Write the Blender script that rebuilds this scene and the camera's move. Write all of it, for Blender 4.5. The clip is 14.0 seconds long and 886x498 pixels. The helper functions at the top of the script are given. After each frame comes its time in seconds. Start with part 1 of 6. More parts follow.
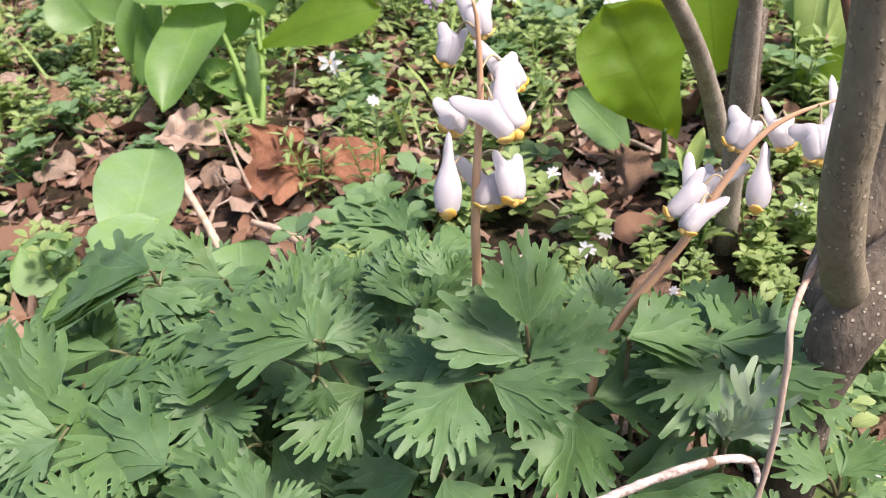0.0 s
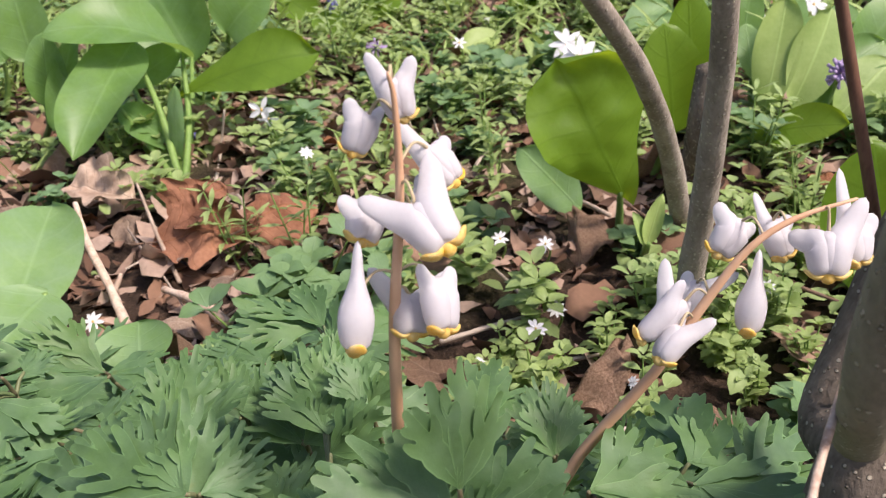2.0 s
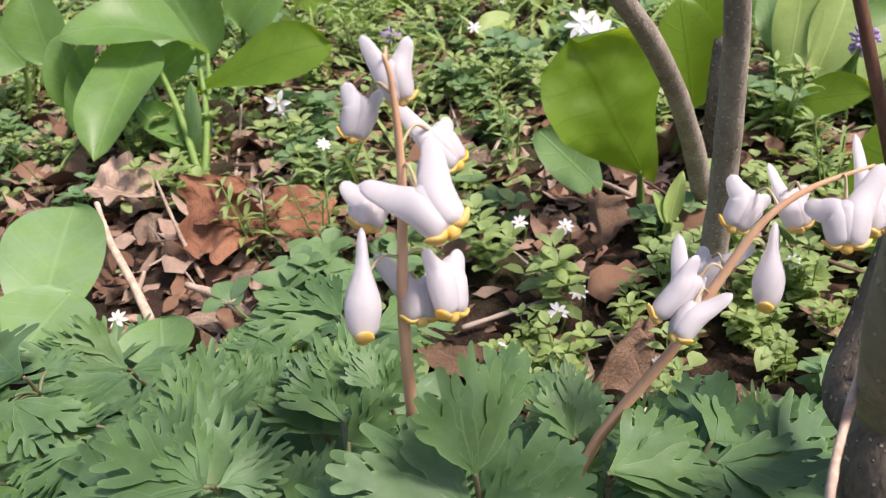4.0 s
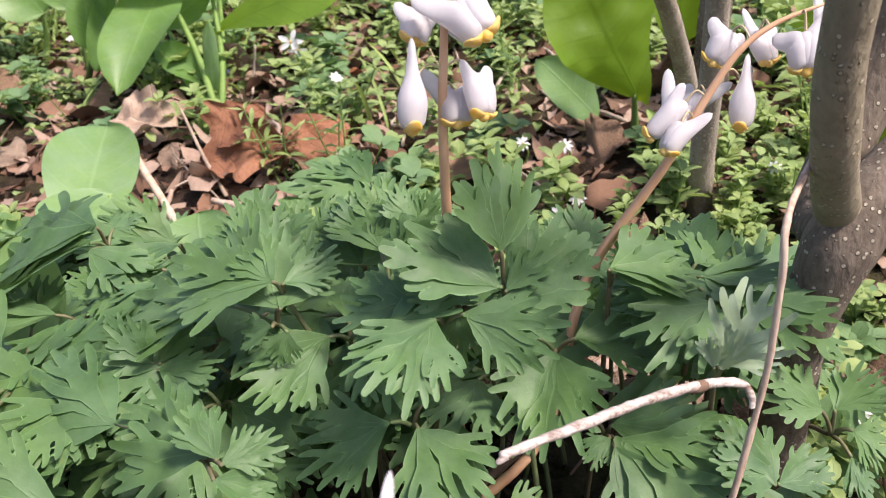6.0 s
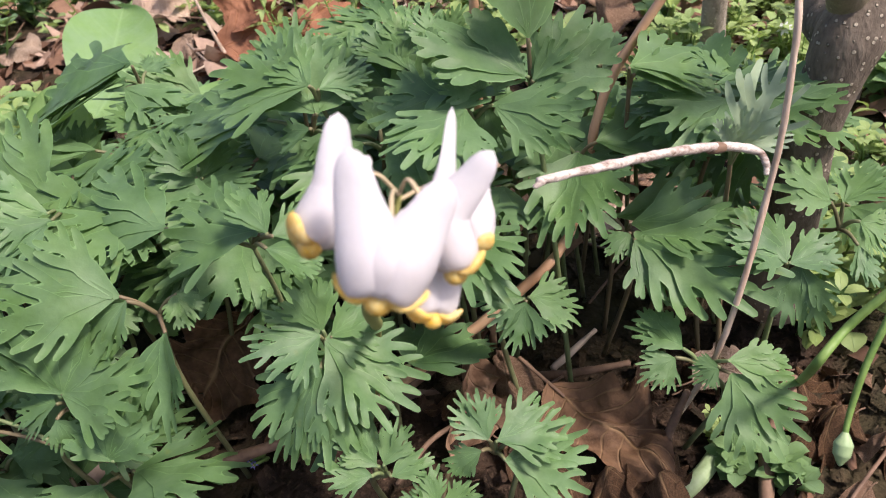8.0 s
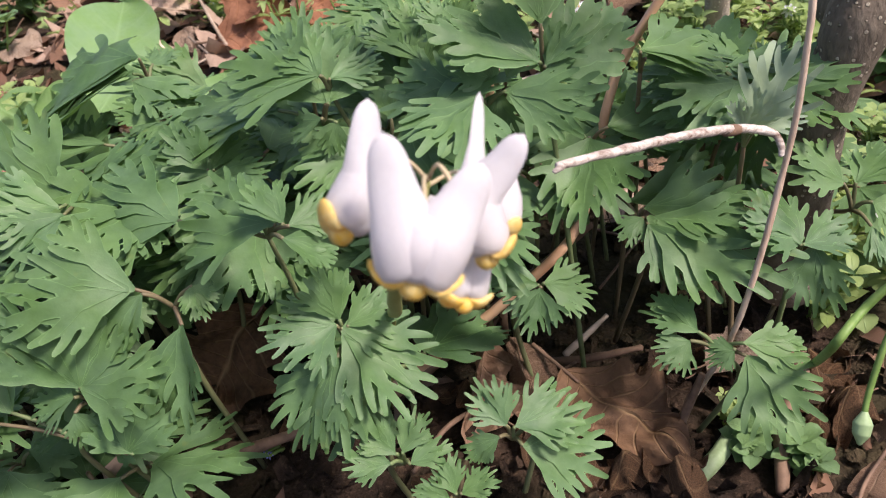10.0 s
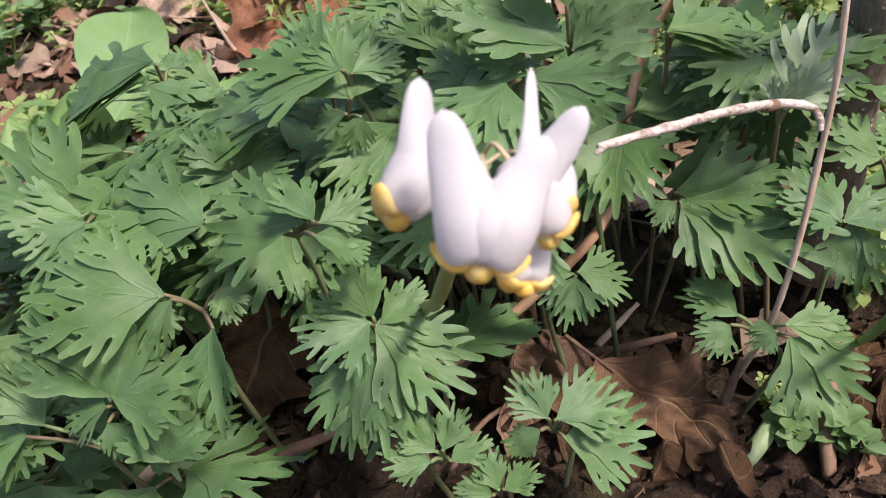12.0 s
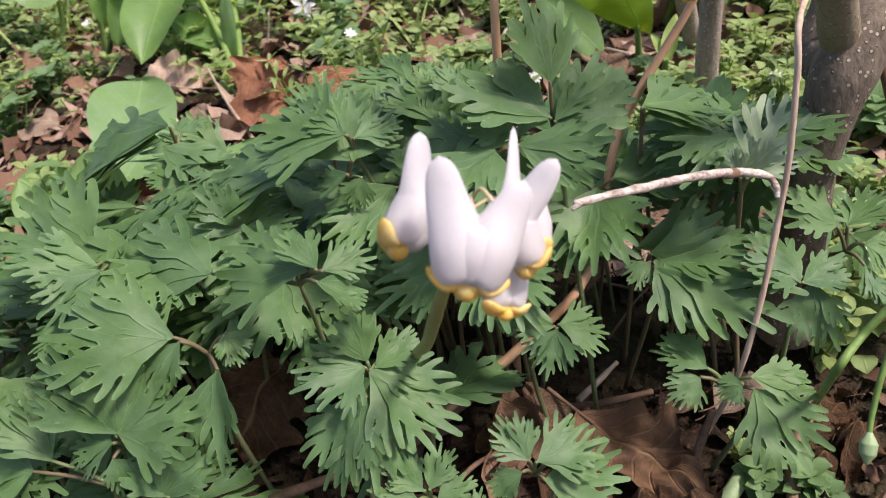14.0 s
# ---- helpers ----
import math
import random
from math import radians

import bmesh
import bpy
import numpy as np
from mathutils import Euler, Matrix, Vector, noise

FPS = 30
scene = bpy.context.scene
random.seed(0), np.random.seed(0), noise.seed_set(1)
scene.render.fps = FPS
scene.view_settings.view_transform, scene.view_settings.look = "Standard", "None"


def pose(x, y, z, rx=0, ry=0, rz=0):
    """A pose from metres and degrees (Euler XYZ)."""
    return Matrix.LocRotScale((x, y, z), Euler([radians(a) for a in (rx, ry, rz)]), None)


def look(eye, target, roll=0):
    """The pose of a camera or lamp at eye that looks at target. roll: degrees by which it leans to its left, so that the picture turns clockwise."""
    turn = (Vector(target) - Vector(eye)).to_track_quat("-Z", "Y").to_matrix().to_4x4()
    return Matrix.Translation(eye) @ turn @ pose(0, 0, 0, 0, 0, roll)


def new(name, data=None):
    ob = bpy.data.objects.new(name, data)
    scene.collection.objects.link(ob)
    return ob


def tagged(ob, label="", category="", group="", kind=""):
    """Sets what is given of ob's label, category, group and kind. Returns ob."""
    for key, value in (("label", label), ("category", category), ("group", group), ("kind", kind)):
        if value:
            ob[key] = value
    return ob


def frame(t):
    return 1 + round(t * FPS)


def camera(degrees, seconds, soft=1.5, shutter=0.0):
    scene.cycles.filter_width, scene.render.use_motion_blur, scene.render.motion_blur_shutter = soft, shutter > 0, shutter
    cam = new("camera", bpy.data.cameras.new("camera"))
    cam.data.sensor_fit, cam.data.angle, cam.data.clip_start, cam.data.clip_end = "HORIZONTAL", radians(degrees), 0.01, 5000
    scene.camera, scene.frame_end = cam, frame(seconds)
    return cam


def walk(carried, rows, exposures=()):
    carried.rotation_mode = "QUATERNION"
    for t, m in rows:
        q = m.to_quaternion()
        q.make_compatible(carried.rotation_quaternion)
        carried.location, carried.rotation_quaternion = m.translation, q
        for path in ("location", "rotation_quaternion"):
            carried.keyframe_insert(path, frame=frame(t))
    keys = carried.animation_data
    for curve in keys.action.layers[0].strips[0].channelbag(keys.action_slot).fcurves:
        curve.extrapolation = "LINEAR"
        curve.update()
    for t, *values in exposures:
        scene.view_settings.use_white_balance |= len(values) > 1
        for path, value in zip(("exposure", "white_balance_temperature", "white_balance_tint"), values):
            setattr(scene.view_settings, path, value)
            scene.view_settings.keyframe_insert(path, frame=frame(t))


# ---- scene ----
cam = camera(55.8, 14.0, soft=1.05)
cam.data.dof.use_dof, cam.data.dof.focus_distance, cam.data.dof.aperture_fstop = True, 0.22, 44.0
PATH = [
    (0, (0.0132, 0.0846, 0.2496), (-0.1374, 1.1202, -0.3372), -5.4),
    (0.5, (0.0108, 0.1200, 0.2508), (-0.1134, 1.1676, -0.3222), -4.7),
    (1, (0.0090, 0.1314, 0.2430), (-0.0768, 1.1946, -0.3072), -2.8),
    (1.5, (0.0144, 0.1338, 0.2430), (-0.0606, 1.1994, -0.3030), -2.3),
    (2, (0.0150, 0.1338, 0.2430), (-0.0624, 1.2006, -0.3018), -2.8),
    (2.5, (0.0150, 0.1332, 0.2418), (-0.0702, 1.1976, -0.3060), -4.0),
    (3, (0.0174, 0.1350, 0.2424), (-0.0828, 1.1928, -0.3150), -5.4),
    (3.2, (0.0168, 0.1362, 0.2412), (-0.0834, 1.1934, -0.3180), -5.4),
    (5.3, (0.0216, 0.1200, 0.2412), (-0.1260, 1.1742, -0.3126), -6.8),
    (5.5, (0.0186, 0.1128, 0.2442), (-0.1188, 1.1598, -0.3258), -6.8),
    (6, (0.0114, 0.0882, 0.2262), (-0.0966, 1.1316, -0.3558), -5.8),
    (6.5, (0.0066, 0.0654, 0.2100), (-0.0846, 1.1076, -0.3780), -5.5),
    (7, (0.0048, 0.0600, 0.2052), (-0.0972, 1.0764, -0.4248), -6.3),
    (7.5, (0.0036, 0.0600, 0.2034), (-0.1086, 1.0590, -0.4518), -6.9),
    (8, (0.0042, 0.0600, 0.2034), (-0.1158, 1.0554, -0.4554), -7.5),
    (10.5, (0.0000, 0.0588, 0.2034), (-0.1224, 1.0458, -0.4680), -9.0),
    (11, (0.0000, 0.0582, 0.1998), (-0.1332, 1.0518, -0.4608), -10.0),
    (11.5, (-0.0018, 0.0606, 0.2016), (-0.1392, 1.0434, -0.4728), -10.8),
    (12, (-0.0060, 0.0612, 0.2004), (-0.1374, 1.0494, -0.4674), -11.2),
    (12.5, (-0.0084, 0.0606, 0.1950), (-0.1386, 1.0782, -0.4272), -11.8),
    (13, (-0.0108, 0.0588, 0.1956), (-0.1314, 1.1028, -0.3840), -11.2),
    (13.5, (-0.0096, 0.0534, 0.1968), (-0.1194, 1.1076, -0.3648), -10.0),
    (14, (-0.0054, 0.0438, 0.2046), (-0.1098, 1.0890, -0.3750), -9.0),
]
EXPOSURE = 0.54
STOPS = [(0, 0.05), (0.5, 0.0), (1.5, -0.16), (3, -0.21), (5.5, -0.17), (6.5, 0.14), (7.5, 0.0), (8, -0.05), (11, -0.17), (12.5, -0.15), (14, -0.30)]
walk(cam, [(t, look(eye, target, roll)) for t, eye, target, roll in PATH], [(t, EXPOSURE + e, 6560, 20) for t, e in STOPS])

# ---- light: hazy spring sun through bare branches, open sky ----
SUN_ELEVATION, SUN_AZIMUTH = 55.0, 117.0
world = bpy.data.worlds.new("sky")
scene.world = world
world.use_nodes = True
sky = world.node_tree.nodes.new("ShaderNodeTexSky")
sky.sky_type, sky.sun_disc = "NISHITA", False
sky.sun_elevation, sky.sun_rotation = radians(SUN_ELEVATION), radians(SUN_AZIMUTH)
sky.dust_density = 3.0
back = world.node_tree.nodes["Background"]
back.inputs["Strength"].default_value = 0.14
world.node_tree.links.new(sky.outputs["Color"], back.inputs["Color"])
lamp = bpy.data.lights.new("sun", "SUN")
lamp.energy, lamp.angle, lamp.color = 4.2, radians(10), (1.0, 0.93, 0.82)
sun = new("sun", lamp)
sa, se = radians(SUN_AZIMUTH), radians(SUN_ELEVATION)
sun.matrix_world = look((3 * math.sin(sa) * math.cos(se), 3 * math.cos(sa) * math.cos(se), 3 * math.sin(se)), (0, 0, 0))


# ---- materials ----
def node(nt, kind, **inputs):
    n = nt.nodes.new(kind)
    for key, value in inputs.items():
        n.inputs[key.replace("_", " ")].default_value = value
    return n


def ramp(nt, fac, a, b, lo=0.35, hi=0.65):
    n = nt.nodes.new("ShaderNodeValToRGB")
    n.color_ramp.elements[0].position, n.color_ramp.elements[1].position = lo, hi
    n.color_ramp.elements[0].color, n.color_ramp.elements[1].color = (*a, 1), (*b, 1)
    nt.links.new(fac, n.inputs["Fac"])
    return n.outputs["Color"]


def mix(nt, fac, a, b, blend="MIX"):
    n = nt.nodes.new("ShaderNodeMix")
    n.data_type, n.blend_type = "RGBA", blend
    for sock, value in ((n.inputs[0], fac), (n.inputs[6], a), (n.inputs[7], b)):
        if hasattr(value, "is_linked"):
            nt.links.new(value, sock)
        else:
            sock.default_value = value if isinstance(value, (int, float)) else (*value, 1)
    return n.outputs[2]


def calc(nt, op, a, b=0.0, clamp=False):
    n = nt.nodes.new("ShaderNodeMath")
    n.operation, n.use_clamp = op, clamp
    for sock, value in ((n.inputs[0], a), (n.inputs[1], b)):
        if hasattr(value, "is_linked"):
            nt.links.new(value, sock)
        else:
            sock.default_value = value
    return n.outputs[0]


def base_material(name, rough, translucent=0.0, specular=0.4):
    m = bpy.data.materials.new(name)
    m.use_nodes = True
    nt = m.node_tree
    p = nt.nodes["Principled BSDF"]
    p.inputs["Roughness"].default_value = rough
    p.inputs["Specular IOR Level"].default_value = specular
    if translucent:
        t = nt.nodes.new("ShaderNodeBsdfTranslucent")
        s = nt.nodes.new("ShaderNodeMixShader")
        s.inputs[0].default_value = translucent
        nt.links.new(p.outputs[0], s.inputs[1])
        nt.links.new(t.outputs[0], s.inputs[2])
        nt.links.new(s.outputs[0], nt.nodes["Material Output"].inputs["Surface"])
        return m, nt, p, t
    return m, nt, p, None


def noise_tex(nt, scale, detail=4.0, coords="Object", stretch=None):
    c = nt.nodes.new("ShaderNodeTexCoord")
    out = c.outputs[coords]
    if stretch:
        mp = nt.nodes.new("ShaderNodeMapping")
        mp.inputs["Scale"].default_value = stretch
        nt.links.new(out, mp.inputs[0])
        out = mp.outputs[0]
    n = node(nt, "ShaderNodeTexNoise", Scale=scale, Detail=detail, Roughness=0.6)
    nt.links.new(out, n.inputs["Vector"])
    return n.outputs["Fac"]


def bump(nt, p, height, strength, dist, t=None):
    b = nt.nodes.new("ShaderNodeBump")
    b.inputs["Strength"].default_value, b.inputs["Distance"].default_value = strength, dist
    nt.links.new(height, b.inputs["Height"])
    nt.links.new(b.outputs[0], p.inputs["Normal"])
    if t:
        nt.links.new(b.outputs[0], t.inputs["Normal"])


def leaf_material(name, dark, light, glow, veins=9.0, vein_colour=None, rough=0.55, translucent=0.3, bloom=0.0, margin=0.0):
    """A living leaf: UV x runs from the midrib (0) to the margin (1), UV y from the base to the tip."""
    m, nt, p, t = base_material(name, rough, translucent)
    uv = nt.nodes.new("ShaderNodeTexCoord").outputs["UV"]
    sep = nt.nodes.new("ShaderNodeSeparateXYZ")
    nt.links.new(uv, sep.inputs[0])
    u, v = sep.outputs[0], sep.outputs[1]
    info = nt.nodes.new("ShaderNodeObjectInfo").outputs["Random"]
    big, fine = noise_tex(nt, 45.0, 3.0), noise_tex(nt, 420.0, 5.0)
    col = ramp(nt, calc(nt, "ADD", calc(nt, "MULTIPLY", big, 0.7), calc(nt, "MULTIPLY", fine, 0.3)), dark, light)
    col = mix(nt, calc(nt, "MULTIPLY", info, 0.32), col, tuple(c * f for c, f in zip(light, (1.25, 1.12, 0.8))))
    rib = calc(nt, "SUBTRACT", 1.0, calc(nt, "MULTIPLY", u, 14.0), True)
    side = nt.nodes.new("ShaderNodeMath")
    side.operation = "SINE"
    nt.links.new(calc(nt, "SUBTRACT", calc(nt, "MULTIPLY", v, veins * 6.283), calc(nt, "MULTIPLY", u, 7.0)), side.inputs[0])
    sidev = calc(nt, "MULTIPLY", calc(nt, "SUBTRACT", side.outputs[0], 0.88, True), 3.0)
    lines = calc(nt, "MAXIMUM", rib, sidev) if veins else rib
    col = mix(nt, calc(nt, "MULTIPLY", lines, 0.45), col, vein_colour or tuple(min(1, c * 1.6) for c in light))
    if margin:
        edge = calc(nt, "MULTIPLY", calc(nt, "SUBTRACT", u, 0.86, True), 8.0, True)
        col = mix(nt, calc(nt, "MULTIPLY", edge, margin), col, tuple(min(1, c * 1.7) for c in light))
    if bloom:
        col = mix(nt, calc(nt, "MULTIPLY", ramp(nt, noise_tex(nt, 70.0, 4.0), (0, 0, 0), (1, 1, 1)), bloom), col, (0.30, 0.42, 0.38))
    # wear: a few yellowed specks
    specks = calc(nt, "MULTIPLY", calc(nt, "SUBTRACT", noise_tex(nt, 160.0, 2.0), 0.68, True), 3.0, True)
    col = mix(nt, specks, col, (0.22, 0.24, 0.06))
    nt.links.new(col, p.inputs["Base Color"])
    nt.links.new(mix(nt, 0.6, col, glow), t.inputs["Color"])
    relief = calc(nt, "SUBTRACT", calc(nt, "MULTIPLY", fine, 0.5), calc(nt, "MULTIPLY", lines, 0.6))
    bump(nt, p, relief, 0.5, 0.0006, t)
    return m


def plain_material(name, a, b, scale, rough=0.7, translucent=0.0, strength=0.4, dist=0.0005, stretch=None, random_to=None, fine=6.0, specular=0.4):
    m, nt, p, t = base_material(name, rough, translucent, specular)
    n1, n2 = noise_tex(nt, scale, 4.0, stretch=stretch), noise_tex(nt, scale * fine, 5.0, stretch=stretch)
    f = calc(nt, "ADD", calc(nt, "MULTIPLY", n1, 0.6), calc(nt, "MULTIPLY", n2, 0.4))
    col = ramp(nt, f, a, b)
    if random_to:
        col = mix(nt, nt.nodes.new("ShaderNodeObjectInfo").outputs["Random"], col, random_to)
    nt.links.new(col, p.inputs["Base Color"])
    if t:
        nt.links.new(col, t.inputs["Color"])
    bump(nt, p, f, strength, dist, t)
    return m


def bark_material(name, a, b, dots):
    m, nt, p, _ = base_material(name, 0.85)
    n1, n2 = noise_tex(nt, 90.0, 5.0, stretch=(1, 1, 0.35)), noise_tex(nt, 620.0, 6.0, stretch=(1, 1, 0.5))
    f = calc(nt, "ADD", calc(nt, "MULTIPLY", n1, 0.6), calc(nt, "MULTIPLY", n2, 0.4))
    col = ramp(nt, f, a, b)
    c = nt.nodes.new("ShaderNodeTexCoord")
    vo = node(nt, "ShaderNodeTexVoronoi", Scale=640.0, Randomness=1.0)
    nt.links.new(c.outputs["Object"], vo.inputs["Vector"])
    pick = nt.nodes.new("ShaderNodeSeparateColor")
    nt.links.new(vo.outputs["Color"], pick.inputs[0])
    near = calc(nt, "MULTIPLY", calc(nt, "SUBTRACT", 0.0036, calc(nt, "MULTIPLY", vo.outputs["Distance"], 0.01), True), 900.0, True)
    spot = calc(nt, "MULTIPLY", near, calc(nt, "GREATER_THAN", pick.outputs[0], 0.62))
    col = mix(nt, calc(nt, "MULTIPLY", calc(nt, "MULTIPLY", spot, calc(nt, "ADD", noise_tex(nt, 150.0, 3.0), 0.25, True)), 0.85), col, dots)
    nt.links.new(col, p.inputs["Base Color"])
    bump(nt, p, calc(nt, "ADD", f, calc(nt, "MULTIPLY", spot, 0.6)), 1.0, 0.0016)
    return m


def dead_leaf_material(name, a, b, rib_colour):
    m, nt, p, t = base_material(name, 0.75, 0.12, 0.25)
    uv = nt.nodes.new("ShaderNodeTexCoord").outputs["UV"]
    sep = nt.nodes.new("ShaderNodeSeparateXYZ")
    nt.links.new(uv, sep.inputs[0])
    u, v = sep.outputs[0], sep.outputs[1]
    big, fine = noise_tex(nt, 50.0, 4.0), noise_tex(nt, 500.0, 6.0)
    f = calc(nt, "ADD", calc(nt, "MULTIPLY", big, 0.6), calc(nt, "MULTIPLY", fine, 0.4))
    col = ramp(nt, f, a, b)
    rnd = nt.nodes.new("ShaderNodeObjectInfo").outputs["Random"]
    col = mix(nt, calc(nt, "MULTIPLY", rnd, 0.45), col, (0.20, 0.12, 0.075))
    rib = calc(nt, "SUBTRACT", 1.0, calc(nt, "MULTIPLY", u, 16.0), True)
    s = nt.nodes.new("ShaderNodeMath")
    s.operation = "SINE"
    nt.links.new(calc(nt, "SUBTRACT", calc(nt, "MULTIPLY", v, 50.0), calc(nt, "MULTIPLY", u, 9.0)), s.inputs[0])
    lines = calc(nt, "MAXIMUM", rib, calc(nt, "MULTIPLY", calc(nt, "SUBTRACT", s.outputs[0], 0.9, True), 4.0))
    col = mix(nt, calc(nt, "MULTIPLY", lines, 0.5), col, rib_colour)
    nt.links.new(col, p.inputs["Base Color"])
    nt.links.new(col, t.inputs["Color"])
    bump(nt, p, calc(nt, "ADD", f, calc(nt, "MULTIPLY", lines, 0.5)), 1.0, 0.0014, t)
    return m


FERNY = leaf_material("blue_green_leaf", (0.047, 0.114, 0.036), (0.120, 0.228, 0.078), (0.19, 0.35, 0.05), 0.0, (0.22, 0.37, 0.15), 0.52, 0.28, 0.13, 0.62)
FERNY_PALE = leaf_material("pale_young_leaf", (0.20, 0.29, 0.17), (0.36, 0.46, 0.30), (0.30, 0.42, 0.2), 0.0, (0.4, 0.5, 0.35), 0.6, 0.25, 0.4, 0.3)
BROAD = leaf_material("broad_green_leaf", (0.085, 0.185, 0.018), (0.150, 0.280, 0.030), (0.48, 0.60, 0.010), 6.0, (0.05, 0.13, 0.012), 0.45, 0.52)
CLUMP = leaf_material("smooth_green_leaf", (0.105, 0.225, 0.050), (0.175, 0.325, 0.085), (0.34, 0.52, 0.05), 5.0, (0.25, 0.4, 0.15), 0.4, 0.4, 0.12)
PALE_BROAD = leaf_material("pale_broad_leaf", (0.150, 0.288, 0.092), (0.222, 0.378, 0.142), (0.34, 0.52, 0.09), 5.0, (0.30, 0.48, 0.2), 0.5, 0.35, 0.2)
WEED = leaf_material("chickweed_leaf", (0.200, 0.300, 0.090), (0.350, 0.460, 0.180), (0.36, 0.50, 0.08), 0.0, (0.30, 0.44, 0.18), 0.5, 0.35, 0.10)
DULL_WEED = leaf_material("ground_ivy_leaf", (0.095, 0.190, 0.075), (0.175, 0.300, 0.125), (0.24, 0.40, 0.08), 5.0, (0.18, 0.3, 0.14), 0.6, 0.3, 0.15)
WEED_STEM = plain_material("green_stem", (0.12, 0.22, 0.05), (0.22, 0.34, 0.09), 90, 0.5, 0.1)
PETIOLE = plain_material("petiole", (0.10, 0.17, 0.065), (0.21, 0.27, 0.12), 60, 0.5, 0.1, random_to=(0.17, 0.125, 0.075))
FLOWER_STEM = plain_material("flower_stem", (0.64, 0.35, 0.20), (0.76, 0.49, 0.31), 70, 0.5, 0.1, stretch=(1, 1, 0.3))
FLOWER_STEM_GREEN = plain_material("green_flower_stem", (0.24, 0.26, 0.08), (0.36, 0.36, 0.13), 70, 0.5, 0.1)
PEDICEL = plain_material("pedicel", (0.46, 0.38, 0.22), (0.62, 0.50, 0.34), 90, 0.5, 0.15)
PETAL = plain_material("white_petal", (0.80, 0.775, 0.795), (0.85, 0.83, 0.85), 220, 0.5, 0.55, 0.25, 0.0003)
LIP = plain_material("yellow_lip", (0.92, 0.56, 0.04), (0.94, 0.80, 0.40), 300, 0.5, 0.35, 0.25, 0.0003)
STAR_WHITE = plain_material("star_petal", (0.74, 0.74, 0.76), (0.86, 0.86, 0.88), 150, 0.5, 0.3)
LILAC = plain_material("lilac_petal", (0.40, 0.28, 0.52), (0.64, 0.52, 0.74), 150, 0.5, 0.3)
VIOLET = plain_material("violet_petal", (0.16, 0.15, 0.50), (0.30, 0.28, 0.66), 150, 0.5, 0.3)
BARK = bark_material("grey_brown_bark", (0.19, 0.155, 0.122), (0.42, 0.36, 0.30), (0.66, 0.59, 0.46))
REDDISH = plain_material("reddish_twig_bark", (0.10, 0.045, 0.028), (0.22, 0.115, 0.07), 120, 0.55, 0.0, 0.5, 0.0006, (1.0, 1.0, 0.3))
BARK_OLIVE = bark_material("olive_bark", (0.17, 0.140, 0.090), (0.31, 0.265, 0.185), (0.58, 0.50, 0.37))
BARK_DARK = bark_material("dark_bark", (0.060, 0.046, 0.034), (0.235, 0.190, 0.145), (0.62, 0.55, 0.43))
DRY_CANE = plain_material("dry_cane", (0.36, 0.23, 0.16), (0.70, 0.57, 0.46), 150, 0.7, 0.0, 0.6, 0.0008, (1.0, 1.0, 0.25))
PEELING = plain_material("peeling_twig", (0.13, 0.070, 0.048), (0.80, 0.73, 0.67), 230, 0.75, 0.0, 0.7, 0.0008, (0.22, 1.0, 1.0))
TWIG = plain_material("dry_twig", (0.20, 0.13, 0.085), (0.46, 0.36, 0.28), 80, 0.8, 0.0, 0.6, 0.0008, random_to=(0.50, 0.42, 0.35))
DARK_STEM = plain_material("old_brown_stem", (0.10, 0.060, 0.040), (0.24, 0.15, 0.10), 80, 0.75, 0.0, 0.6, 0.0006)
DEAD_RED = dead_leaf_material("rust_dead_leaf", (0.22, 0.075, 0.033), (0.46, 0.20, 0.10), (0.50, 0.28, 0.16))
RUST = dead_leaf_material("bright_rust_dead_leaf", (0.19, 0.066, 0.034), (0.42, 0.195, 0.112), (0.40, 0.17, 0.08))
DEAD_BROWN = dead_leaf_material("brown_dead_leaf", (0.19, 0.11, 0.068), (0.43, 0.28, 0.19), (0.52, 0.37, 0.25))
DEAD_PALE = dead_leaf_material("pale_dead_leaf", (0.32, 0.215, 0.155), (0.58, 0.45, 0.35), (0.62, 0.49, 0.38))
GRASS = leaf_material("grass_blade", (0.20, 0.31, 0.08), (0.34, 0.46, 0.16), (0.35, 0.5, 0.08), 0.0, None, 0.5, 0.3)
# reddish-brown dead leaf with the shade near the bed mixed into its colour
DEAD_SHADED = dead_leaf_material("shade_toned_dead_leaf", (0.040, 0.020, 0.011), (0.205, 0.110, 0.054), (0.52, 0.34, 0.18))
BUD = plain_material("pale_green_bud", (0.28, 0.40, 0.20), (0.42, 0.54, 0.30), 120, 0.5, 0.2)


def soil_material():
    m, nt, p, _ = base_material("leaf_mould_soil", 0.95, 0.0, 0.2)
    n1, n2, n3 = noise_tex(nt, 9.0, 6.0), noise_tex(nt, 75.0, 6.0), noise_tex(nt, 420.0, 6.0)
    col = ramp(nt, n2, (0.010, 0.007, 0.005), (0.080, 0.050, 0.034), 0.3, 0.7)
    col = mix(nt, ramp(nt, n3, (0, 0, 0), (1, 1, 1), 0.55, 0.8), col, (0.15, 0.098, 0.064))
    col = mix(nt, calc(nt, "MULTIPLY", ramp(nt, n1, (0, 0, 0), (1, 1, 1), 0.45, 0.6), 0.5), col, (0.055, 0.06, 0.022))
    nt.links.new(col, p.inputs["Base Color"])
    bump(nt, p, calc(nt, "ADD", n2, calc(nt, "MULTIPLY", n3, 0.5)), 1.0, 0.006)
    return m


SOIL = soil_material()


